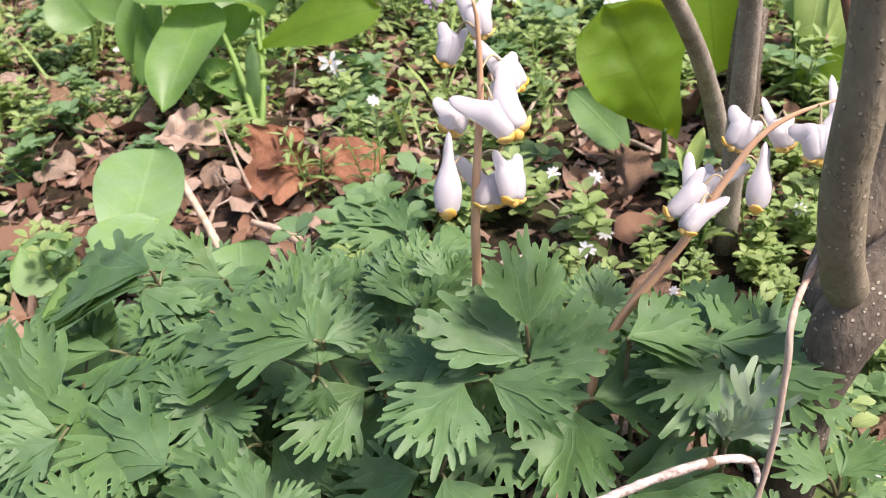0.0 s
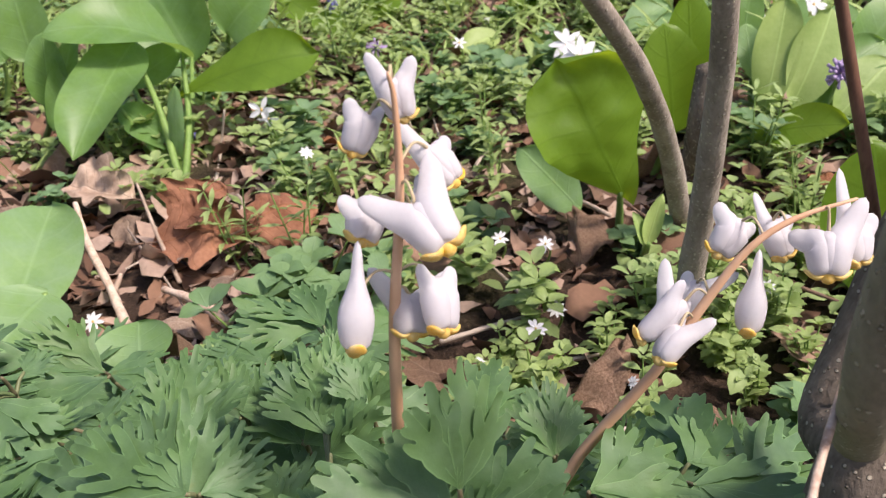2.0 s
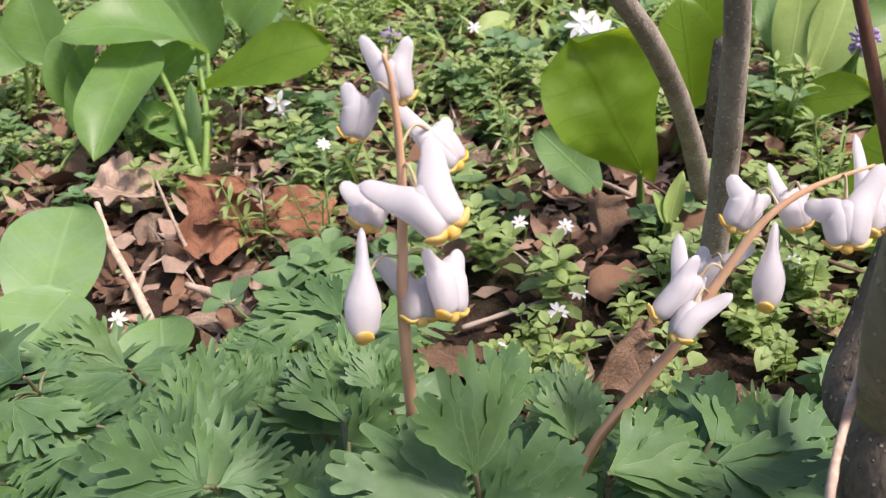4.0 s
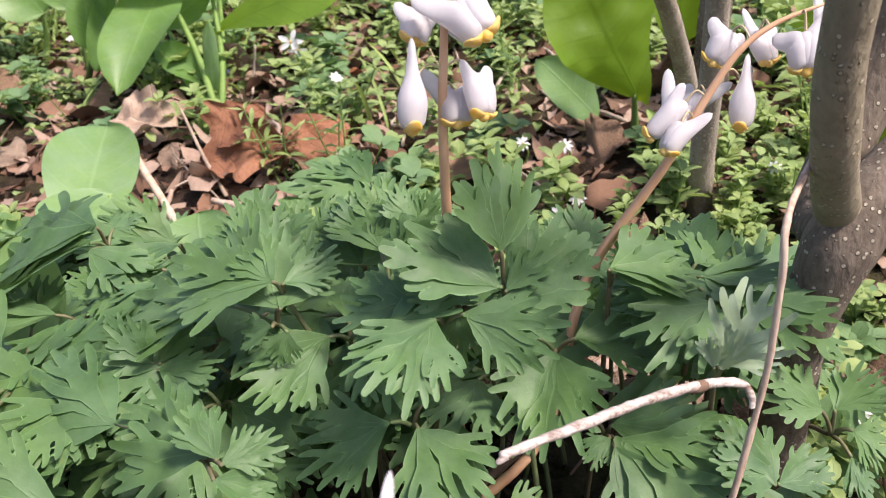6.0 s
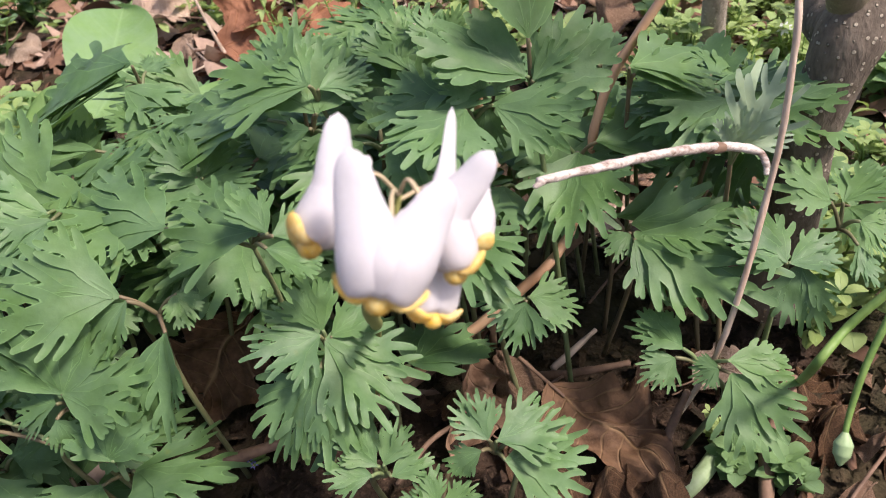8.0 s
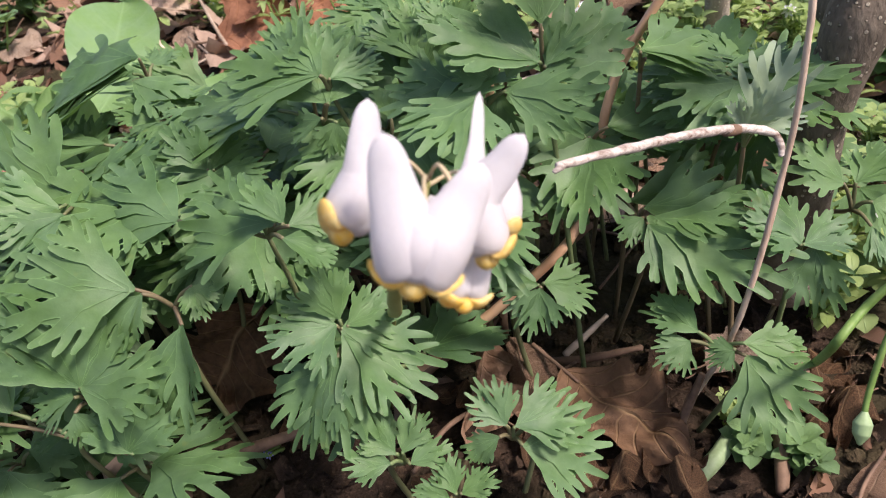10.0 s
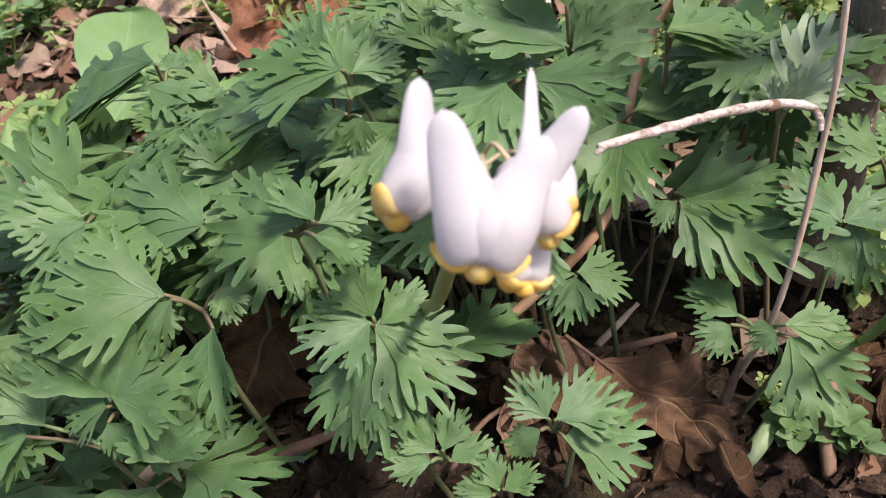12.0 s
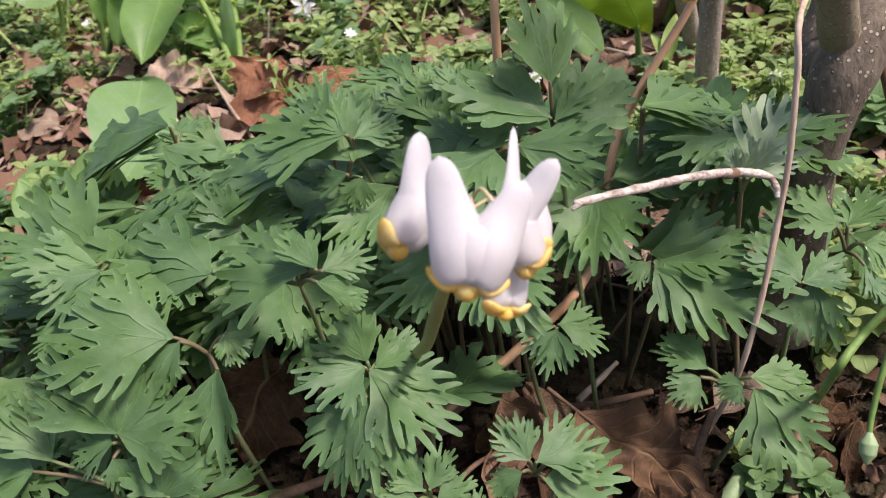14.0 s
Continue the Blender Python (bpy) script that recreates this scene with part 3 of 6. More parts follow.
stalk("upright tan stalk hung with white breeches-shaped flowers",
    [(-0.0100, 0.2900, 0.0069), (-0.0080, 0.2760, 0.0700), (-0.0053, 0.2650, 0.1323), (-0.0036, 0.2610, 0.1629), (-0.0010, 0.2610, 0.1881), (-0.0006, 0.2600, 0.2038), (-0.0012, 0.2590, 0.2094)],
    [0.0014, 0.0014, 0.0013, 0.0011, 0.0008, 0.0005, 0.0003], FLOWER_STEM, [
    ((-0.0052, 0.2644, 0.2113), (0.0021, 0.2652, 0.2104), (-0.0014, 0.2640, 0.2072), (0.0003, 0.2633, 0.2008), 0.0019),
    ((-0.0087, 0.2649, 0.2039), (-0.0035, 0.2672, 0.2015), (-0.0056, 0.2647, 0.2013), (-0.0085, 0.2631, 0.1952), 0.0020),
    ((-0.0025, 0.2707, 0.1985), (0.0063, 0.2743, 0.1937), (0.0033, 0.2706, 0.1931), (0.0077, 0.2696, 0.1868), 0.0021),
    ((0.0039, 0.2637, 0.1945), (-0.0077, 0.2585, 0.1888), (0.0016, 0.2584, 0.1876), (0.0069, 0.2541, 0.1819), 0.0030),
    ((0.0016, 0.2707, 0.1882), (-0.0039, 0.2700, 0.1830), (-0.0006, 0.2693, 0.1828), (0.0044, 0.2675, 0.1778), 0.0021),
    ((-0.0115, 0.2627, 0.1875), (-0.0038, 0.2688, 0.1829), (-0.0070, 0.2645, 0.1843), (-0.0081, 0.2611, 0.1799), 0.0024),
    ((-0.0083, 0.2583, 0.1813), (-0.0098, 0.2658, 0.1765), (-0.0091, 0.2557, 0.1724), (-0.0094, 0.2516, 0.1641), 0.0029),
    ((-0.0080, 0.2643, 0.1728), (0.0062, 0.2689, 0.1693), (-0.0006, 0.2637, 0.1675), (-0.0004, 0.2601, 0.1615), 0.0026),
    ((0.0013, 0.2613, 0.1751), (0.0067, 0.2668, 0.1716), (0.0042, 0.2630, 0.1713), (0.0054, 0.2574, 0.1638), 0.0025)])
stalk("leaning tan stalk arching over under white yellow-lipped flowers",
    [(-0.0558, 0.2540, 0.0040), (-0.0458, 0.2500, 0.0231), (-0.0331, 0.2519, 0.0309), (-0.0040, 0.2514, 0.0558), (0.0166, 0.2628, 0.0718), (0.0286, 0.2810, 0.1062), (0.0476, 0.2810, 0.1376), (0.0576, 0.2820, 0.1556), (0.0646, 0.2830, 0.1660), (0.0728, 0.2840, 0.1717), (0.0841, 0.2850, 0.1752)],
    [0.0016, 0.0016, 0.0016, 0.0015, 0.0014, 0.0014, 0.0012, 0.0010, 0.0008, 0.0006, 0.0003], FLOWER_STEM, [
    ((0.0494, 0.2879, 0.1614), (0.0521, 0.2817, 0.1597), (0.0527, 0.2813, 0.1550), (0.0442, 0.2784, 0.1476), 0.0023),
    ((0.0579, 0.2766, 0.1536), (0.0547, 0.2852, 0.1526), (0.0513, 0.2780, 0.1511), (0.0470, 0.2742, 0.1458), 0.0023),
    ((0.0557, 0.2927, 0.1557), (0.0660, 0.2920, 0.1554), (0.0571, 0.2914, 0.1540), (0.0551, 0.2877, 0.1470), 0.0021),
    ((0.0599, 0.2918, 0.1720), (0.0675, 0.2907, 0.1673), (0.0644, 0.2901, 0.1688), (0.0600, 0.2881, 0.1622), 0.0024),
    ((0.0677, 0.2944, 0.1729), (0.0747, 0.2924, 0.1686), (0.0708, 0.2921, 0.1675), (0.0731, 0.2880, 0.1611), 0.0021),
    ((0.0672, 0.2849, 0.1647), (0.0703, 0.2928, 0.1593), (0.0669, 0.2842, 0.1567), (0.0656, 0.2806, 0.1481), 0.0028),
    ((0.0722, 0.2848, 0.1681), (0.0858, 0.2851, 0.1754), (0.0790, 0.2828, 0.1694), (0.0788, 0.2789, 0.1617), 0.0029),
    ((0.0836, 0.2941, 0.1780), (0.0902, 0.2900, 0.1697), (0.0859, 0.2897, 0.1677), (0.0867, 0.2859, 0.1608), 0.0026)])
stalk("short green stalk with a tight cluster of white flowers",
    [(-0.0498, 0.2580, 0.0052), (-0.0378, 0.2340, 0.0621), (-0.0268, 0.1900, 0.1006), (-0.0197, 0.1580, 0.1291), (-0.0152, 0.1521, 0.1417), (-0.0125, 0.1495, 0.1484), (-0.0112, 0.1498, 0.1525)],
    [0.0015, 0.0014, 0.0012, 0.0006, 0.0004], FLOWER_STEM_GREEN, [
    ((-0.0135, 0.1372, 0.1657), (-0.0035, 0.1365, 0.1614), (-0.0097, 0.1336, 0.1579), (-0.0119, 0.1309, 0.1508), 0.0035),
    ((0.0011, 0.1446, 0.1602), (-0.0039, 0.1562, 0.1608), (-0.0077, 0.1445, 0.1551), (-0.0045, 0.1408, 0.1466), 0.0029, 0.55),
    ((-0.0164, 0.1480, 0.1649), (-0.0145, 0.1518, 0.1572), (-0.0153, 0.1472, 0.1557), (-0.0209, 0.1408, 0.1517), 0.0031),
    ((-0.0110, 0.1489, 0.1509), (-0.0050, 0.1492, 0.1460), (-0.0079, 0.1475, 0.1457), (-0.0079, 0.1407, 0.1400), 0.0025),
    ((-0.0013, 0.1595, 0.1504), (-0.0053, 0.1593, 0.1463), (-0.0035, 0.1581, 0.1460), (-0.0030, 0.1529, 0.1417), 0.0025)])


# ---- the bed of finely cut leaves ----
def ferny_leaf(rows, root, rng, label="", normal=None, material=FERNY, low=False):
    """A compound leaf: a petiole from the ground and leaflets (base, tip, spread, lobes)."""
    t = thing("ferny_leaf", label or "finely cut blue-green leaf on a slender petiole", "leaf", "leaves of the bed")
    mean = sum((Vector(r[0:3]) for r in rows), Vector()) / len(rows)
    hub = mean + Vector((0, 0.004, -0.006))
    root = Vector(root)
    bow = (root + hub) / 2 + Vector((rng.uniform(-0.008, 0.008), rng.uniform(-0.006, 0.01), 0.012))
    part("petiole", tube([root, bow, hub], [0.0009, 0.0008, 0.0006], 7, 14), PETIOLE, t)
    for row in rows:
        base, tip = Vector(row[0:3]), Vector(row[3:6])
        axis = (tip - base).normalized()
        if normal is None:
            far = min(1.0, max(0.0, (base.y - 0.235) / 0.05))
            n = Vector((0.3, -0.7, 0.6)) if axis.z > 0.55 else Vector((0, -0.62 + 0.38 * far, 0.85))
        else:
            far, n = 0.0, Vector(normal)
        n += Vector((rng.uniform(-0.40, 0.40), rng.uniform(-0.28, 0.22), 0)) * (1 - 0.6 * far)
        if (base - hub).length > 0.004:
            part("petiole_branch", tube([hub, (hub + base) / 2 + Vector((0, 0, 0.001)), base], [0.0007, 0.0006, 0.0005], 6, 6), PETIOLE, t)
        piece = fan((tip - base).length * 1.03, row[6], int(row[7]), rng, rng.uniform(0.05, 0.22), rng.uniform(0.0, 0.16), low)
        part("leaflet", moved(piece, aim(base, tip, n)), material, t)
    return t


rng = random.Random(7)
LEAVES = []
LEAVES.append(([
    (-0.0975, 0.2225, 0.0880, -0.1290, 0.2164, 0.0974, 92, 9),
    (-0.0840, 0.2246, 0.0861, -0.0798, 0.2180, 0.0813, 140, 5),
    (-0.0856, 0.2162, 0.0806, -0.0919, 0.2013, 0.0611, 65, 7),
    (-0.0958, 0.2220, 0.0867, -0.1069, 0.2141, 0.0764, 59, 4)],
    (-0.0880, 0.2373, 0.0041)))
LEAVES.append(([
    (-0.1144, 0.2099, 0.0678, -0.1312, 0.2143, 0.0903, 71, 6),
    (-0.1140, 0.2098, 0.0679, -0.0892, 0.2064, 0.0742, 88, 7),
    (-0.1154, 0.2098, 0.0672, -0.1050, 0.2200, 0.0828, 53, 4),
    (-0.1165, 0.2091, 0.0654, -0.1321, 0.2115, 0.0641, 94, 6),
    (-0.1170, 0.2073, 0.0618, -0.1124, 0.2025, 0.0538, 106, 6)],
    (-0.1120, 0.2252, 0.0034)))
LEAVES.append(([
    (-0.1362, 0.2103, 0.0605, -0.1452, 0.2153, 0.0800, 71, 6),
    (-0.1419, 0.2097, 0.0576, -0.1631, 0.2111, 0.0556, 106, 6),
    (-0.1034, 0.2004, 0.0533, -0.0939, 0.2031, 0.0674, 83, 5),
    (-0.1018, 0.2002, 0.0533, -0.1131, 0.2071, 0.0639, 71, 5)],
    (-0.1172, 0.2212, 0.0032)))
LEAVES.append(([
    (-0.0468, 0.2177, 0.0775, -0.0496, 0.2187, 0.0928, 83, 5),
    (-0.0477, 0.2169, 0.0764, -0.0639, 0.2068, 0.0791, 106, 7),
    (-0.0464, 0.2162, 0.0750, -0.0251, 0.2066, 0.0599, 73, 8),
    (-0.0448, 0.2170, 0.0760, -0.0338, 0.2224, 0.0816, 59, 3),
    (-0.0463, 0.2166, 0.0756, -0.0333, 0.2161, 0.0735, 106, 4),
    (-0.0479, 0.2120, 0.0702, -0.0615, 0.1958, 0.0591, 73, 7),
    (-0.0476, 0.2121, 0.0701, -0.0471, 0.1940, 0.0545, 47, 5)],
    (-0.0454, 0.2315, 0.0037)))
LEAVES.append(([
    (0.0030, 0.2316, 0.0721, -0.0011, 0.2240, 0.0611, 112, 8),
    (0.0023, 0.2321, 0.0726, -0.0118, 0.2323, 0.0771, 71, 6),
    (0.0039, 0.2328, 0.0725, 0.0187, 0.2363, 0.0663, 88, 7)],
    (0.0030, 0.2482, 0.0046)))
LEAVES.append(([
    (-0.0082, 0.2034, 0.0523, -0.0142, 0.2086, 0.0626, 88, 6),
    (-0.0062, 0.2042, 0.0507, 0.0120, 0.2096, 0.0538, 83, 8),
    (-0.0045, 0.2025, 0.0458, 0.0190, 0.2064, 0.0393, 88, 8),
    (-0.0100, 0.2023, 0.0496, -0.0192, 0.2005, 0.0452, 71, 4)],
    (-0.0070, 0.2191, 0.0031)))
LEAVES.append(([
    (0.0424, 0.2274, 0.0571, 0.0318, 0.2376, 0.0625, 71, 5),
    (0.0405, 0.2270, 0.0546, 0.0305, 0.2230, 0.0504, 94, 6),
    (0.0506, 0.2225, 0.0546, 0.0430, 0.2233, 0.0510, 130, 6),
    (0.0527, 0.2224, 0.0567, 0.0695, 0.2238, 0.0528, 59, 5),
    (0.0533, 0.2215, 0.0532, 0.0643, 0.2059, 0.0376, 85, 9)],
    (0.0465, 0.2402, 0.0042)))
LEAVES.append(([
    (0.0334, 0.2509, 0.0779, 0.0640, 0.2284, 0.0709, 59, 8),
    (0.0328, 0.2560, 0.0778, 0.0592, 0.2461, 0.0838, 53, 6),
    (0.0329, 0.2484, 0.0775, 0.0417, 0.2325, 0.0671, 65, 4),
    (0.0320, 0.2519, 0.0775, 0.0246, 0.2467, 0.0749, 106, 4),
    (0.0288, 0.2611, 0.0773, 0.0557, 0.2639, 0.0810, 47, 5)],
    (0.0281, 0.2837, 0.0066)))
LEAVES.append(([
    (0.0682, 0.2355, 0.0764, 0.0618, 0.2500, 0.0866, 71, 5),
    (0.0699, 0.2384, 0.0762, 0.0550, 0.2341, 0.0842, 71, 4),
    (0.0735, 0.2396, 0.0732, 0.0713, 0.2283, 0.0590, 83, 7),
    (0.0693, 0.2364, 0.0757, 0.0840, 0.2440, 0.0747, 71, 5)],
    (0.0681, 0.2535, 0.0049)))
LEAVES.append(([
    (0.0888, 0.2575, 0.0793, 0.1029, 0.2670, 0.0837, 83, 6),
    (0.0850, 0.2561, 0.0805, 0.0710, 0.2538, 0.0932, 71, 5),
    (0.0934, 0.2560, 0.0739, 0.1043, 0.2539, 0.0663, 94, 6),
    (0.0920, 0.2513, 0.0694, 0.0946, 0.2441, 0.0603, 71, 5)],
    (0.0790, 0.2852, 0.0067)))
LEAVES.append(([
    (-0.0648, 0.2700, 0.1110, -0.1010, 0.2845, 0.1140, 85, 9),
    (-0.0489, 0.2598, 0.1162, -0.0635, 0.2791, 0.1314, 73, 8),
    (-0.0480, 0.2592, 0.1163, -0.0372, 0.2759, 0.1264, 59, 6),
    (-0.0493, 0.2539, 0.1145, -0.0601, 0.2556, 0.1099, 71, 4),
    (-0.0453, 0.2523, 0.1139, -0.0488, 0.2491, 0.1060, 94, 5)],
    (-0.0451, 0.2890, 0.0069)))
LEAVES.append(([
    (-0.1189, 0.3125, 0.1149, -0.1699, 0.3311, 0.1080, 71, 7),
    (-0.1209, 0.3091, 0.1113, -0.1734, 0.3217, 0.0975, 53, 6),
    (-0.1204, 0.3242, 0.1084, -0.1142, 0.3321, 0.1122, 118, 6),
    (-0.1219, 0.3096, 0.1087, -0.1024, 0.2986, 0.1030, 71, 5)],
    (-0.1060, 0.3439, 0.0099)))
LEAVES.append(([
    (-0.0916, 0.2453, 0.0930, -0.1217, 0.2601, 0.0996, 85, 8),
    (-0.0624, 0.2272, 0.1020, -0.0834, 0.2392, 0.1081, 59, 6),
    (-0.0566, 0.2190, 0.1054, -0.0823, 0.2261, 0.1023, 41, 5),
    (-0.0537, 0.2162, 0.1071, -0.0623, 0.2259, 0.1143, 59, 5),
    (-0.0517, 0.2138, 0.1080, -0.0408, 0.2216, 0.1084, 71, 6),
    (-0.0528, 0.2107, 0.1069, -0.0425, 0.2137, 0.0988, 71, 5)],
    (-0.0596, 0.2380, 0.0041)))
LEAVES.append(([
    (-0.1318, 0.2650, 0.0912, -0.1685, 0.2866, 0.1047, 71, 6),
    (-0.1312, 0.2583, 0.0930, -0.1512, 0.2501, 0.1042, 59, 6),
    (-0.1454, 0.3022, 0.0851, -0.1443, 0.3184, 0.0973, 71, 6),
    (-0.1322, 0.2761, 0.0889, -0.1048, 0.2728, 0.1015, 59, 5),
    (-0.1278, 0.2541, 0.0931, -0.1429, 0.2399, 0.0913, 71, 6)],
    (-0.1176, 0.3012, 0.0076)))
LEAVES.append(([
    (0.0075, 0.2490, 0.1352, 0.0085, 0.2550, 0.1574, 84, 12),
    (0.0067, 0.2490, 0.1259, -0.0166, 0.2530, 0.1403, 70, 10),
    (0.0086, 0.2490, 0.1227, 0.0266, 0.2550, 0.1352, 84, 11),
    (0.0081, 0.2490, 0.1246, 0.0169, 0.2520, 0.1324, 40, 3)],
    (0.0160, 0.2620, 0.0054)))
LEAVES.append(([
    (-0.0040, 0.2520, 0.1206, -0.0127, 0.2520, 0.1329, 74, 8),
    (-0.0012, 0.2520, 0.1212, 0.0046, 0.2560, 0.1322, 60, 7),
    (-0.0046, 0.2520, 0.1191, -0.0202, 0.2520, 0.1209, 60, 7),
    (-0.0032, 0.2520, 0.1182, -0.0071, 0.2460, 0.1062, 80, 8),
    (-0.0007, 0.2520, 0.1188, 0.0110, 0.2500, 0.1160, 60, 6)],
    (-0.0120, 0.2720, 0.0060)))
LEAVES.append(([
    (0.0174, 0.3316, 0.0816, 0.0473, 0.3170, 0.0811, 59, 6),
    (0.0150, 0.3154, 0.0870, 0.0283, 0.3019, 0.0786, 71, 5)],
    (0.0142, 0.3535, 0.0104)))
LEAVES.append(([
    (0.0282, 0.3035, 0.1024, 0.0284, 0.3160, 0.1115, 130, 9),
    (0.0281, 0.2953, 0.1066, 0.0182, 0.3058, 0.1136, 59, 4)],
    (0.0248, 0.3294, 0.0091)))
LEAVES.append(([
    (-0.0268, 0.2976, 0.1171, -0.0268, 0.3109, 0.1270, 112, 9),
    (-0.0277, 0.2976, 0.1162, -0.0446, 0.3060, 0.1198, 71, 6),
    (-0.0288, 0.2975, 0.1144, -0.0381, 0.3091, 0.1231, 59, 5)],
    (-0.0244, 0.3276, 0.0090)))
LEAVES.append(([
    (-0.0262, 0.2901, 0.1135, -0.0281, 0.3160, 0.1258, 78, 8),
    (-0.0271, 0.2909, 0.1133, -0.0399, 0.3052, 0.1241, 59, 5),
    (-0.0195, 0.2428, 0.1190, -0.0029, 0.2576, 0.1245, 31, 3),
    (-0.0242, 0.2831, 0.1141, -0.0107, 0.2820, 0.1261, 59, 5)],
    (-0.0213, 0.3067, 0.0079)))
LEAVES.append(([
    (0.0472, 0.3019, 0.0936, 0.0679, 0.3154, 0.0958, 71, 6),
    (0.0461, 0.3009, 0.0951, 0.0401, 0.3008, 0.1104, 83, 6),
    (0.0504, 0.2999, 0.0910, 0.0750, 0.3034, 0.0884, 59, 5)],
    (0.0422, 0.3309, 0.0092)))
LEAVES.append(([
    (-0.0001, 0.2788, 0.0988, -0.0030, 0.2814, 0.1120, 53, 4),
    (0.0008, 0.2787, 0.0987, 0.0121, 0.2828, 0.0935, 71, 5),
    (0.0203, 0.2982, 0.0813, 0.0336, 0.2971, 0.0943, 83, 5),
    (0.0213, 0.2919, 0.0801, 0.0372, 0.2886, 0.0817, 71, 5)],
    (0.0093, 0.3169, 0.0084)))
LEAVES.append(([
    (-0.0872, 0.2633, 0.0983, -0.0934, 0.2626, 0.1126, 71, 5),
    (-0.0854, 0.2632, 0.0982, -0.0792, 0.2746, 0.1051, 71, 5),
    (-0.0852, 0.2613, 0.0973, -0.0683, 0.2565, 0.0996, 59, 4)],
    (-0.0756, 0.2926, 0.0071)))
LEAVES.append(([
    (-0.0355, 0.1988, 0.0495, -0.0431, 0.2024, 0.0586, 59, 6),
    (-0.0339, 0.1993, 0.0493, -0.0291, 0.2049, 0.0583, 71, 6),
    (-0.0369, 0.1972, 0.0478, -0.0472, 0.1929, 0.0528, 71, 6),
    (-0.0323, 0.1980, 0.0466, -0.0228, 0.2009, 0.0505, 59, 5)],
    (-0.0336, 0.2143, 0.0028)))
LEAVES.append(([
    (-0.0220, 0.1953, 0.0380, -0.0244, 0.1995, 0.0476, 71, 6),
    (-0.0206, 0.1954, 0.0378, -0.0116, 0.1982, 0.0417, 71, 6),
    (-0.0235, 0.1946, 0.0369, -0.0321, 0.1954, 0.0415, 71, 5)],
    (-0.0214, 0.2111, 0.0026)))
LEAVES.append(([
    (-0.0340, 0.2949, 0.1079, -0.0343, 0.3139, 0.1223, 54, 6),
    (-0.0338, 0.2940, 0.1077, -0.0483, 0.3040, 0.1132, 71, 5),
    (-0.0330, 0.2937, 0.1080, -0.0173, 0.2943, 0.1205, 71, 6)],
    (-0.0296, 0.3242, 0.0088)))
LEAVES.append(([
    (-0.0603, 0.2868, 0.1170, -0.0644, 0.3039, 0.1304, 61, 6),
    (-0.0597, 0.2835, 0.1188, -0.0738, 0.2943, 0.1257, 71, 6),
    (-0.0586, 0.2856, 0.1172, -0.0500, 0.2997, 0.1251, 59, 5)],
    (-0.0524, 0.3153, 0.0083)))
LEAVES.append(([
    (-0.0487, 0.2589, 0.1243, -0.0792, 0.2708, 0.1260, 83, 8),
    (-0.0483, 0.2592, 0.1240, -0.0588, 0.2699, 0.1314, 59, 5),
    (-0.0468, 0.2611, 0.1222, -0.0353, 0.2695, 0.1226, 71, 6)],
    (-0.0422, 0.2897, 0.0069)))
LEAVES.append(([
    (0.0279, 0.2835, 0.1134, 0.0273, 0.2972, 0.1237, 90, 9),
    (0.0271, 0.2821, 0.1138, 0.0211, 0.2899, 0.1190, 71, 5)],
    (0.0242, 0.3128, 0.0082)))
LEAVES.append(([
    (0.0771, 0.3160, 0.0850, 0.0805, 0.3226, 0.0964, 71, 6),
    (0.0773, 0.3150, 0.0849, 0.0933, 0.3114, 0.0952, 47, 5),
    (0.0767, 0.3166, 0.0845, 0.0674, 0.3250, 0.0886, 59, 5),
    (0.0771, 0.3138, 0.0839, 0.0852, 0.3069, 0.0812, 71, 5)],
    (0.0678, 0.3453, 0.0100)))
LEAVES.append(([
    (0.0330, 0.2653, 0.1192, 0.0581, 0.2782, 0.1173, 59, 7),
    (0.0344, 0.2660, 0.1170, 0.0500, 0.2724, 0.1128, 59, 5)],
    (0.0296, 0.2957, 0.0073)))
LEAVES.append(([
    (-0.0394, 0.3461, 0.1082, -0.0629, 0.3432, 0.1172, 65, 8),
    (-0.0371, 0.3438, 0.1106, -0.0487, 0.3548, 0.1183, 59, 5),
    (-0.0286, 0.3147, 0.1200, -0.0291, 0.3210, 0.1248, 71, 5)],
    (-0.0309, 0.3649, 0.0111)))
LEAVES.append(([
    (-0.1183, 0.3603, 0.0828, -0.1501, 0.3447, 0.0993, 71, 8),
    (-0.1183, 0.3603, 0.0828, -0.1353, 0.3569, 0.1032, 59, 6),
    (-0.1110, 0.3496, 0.0881, -0.1316, 0.3336, 0.0889, 47, 5)],
    (-0.1020, 0.3868, 0.0123)))
LEAVES.append(([
    (-0.1125, 0.2985, 0.0988, -0.1277, 0.3059, 0.1061, 71, 6),
    (-0.1136, 0.3026, 0.0992, -0.1024, 0.3160, 0.1042, 59, 6),
    (-0.1116, 0.2985, 0.0989, -0.1174, 0.2896, 0.0952, 71, 5)],
    (-0.0991, 0.3299, 0.0091)))
LEAVES.append(([
    (-0.0172, 0.2929, 0.1200, -0.0234, 0.3032, 0.1277, 71, 6),
    (-0.0154, 0.2898, 0.1223, -0.0083, 0.2913, 0.1309, 71, 6),
    (-0.0134, 0.2850, 0.1243, -0.0246, 0.2876, 0.1207, 59, 4)],
    (-0.0135, 0.3192, 0.0086)))
LEAVES.append(([
    (-0.0486, 0.3027, 0.1088, -0.0443, 0.3156, 0.1176, 59, 6),
    (-0.0508, 0.3003, 0.1106, -0.0585, 0.3124, 0.1198, 59, 5),
    (-0.0524, 0.3023, 0.1127, -0.0407, 0.3085, 0.1099, 59, 5)],
    (-0.0445, 0.3318, 0.0092)))
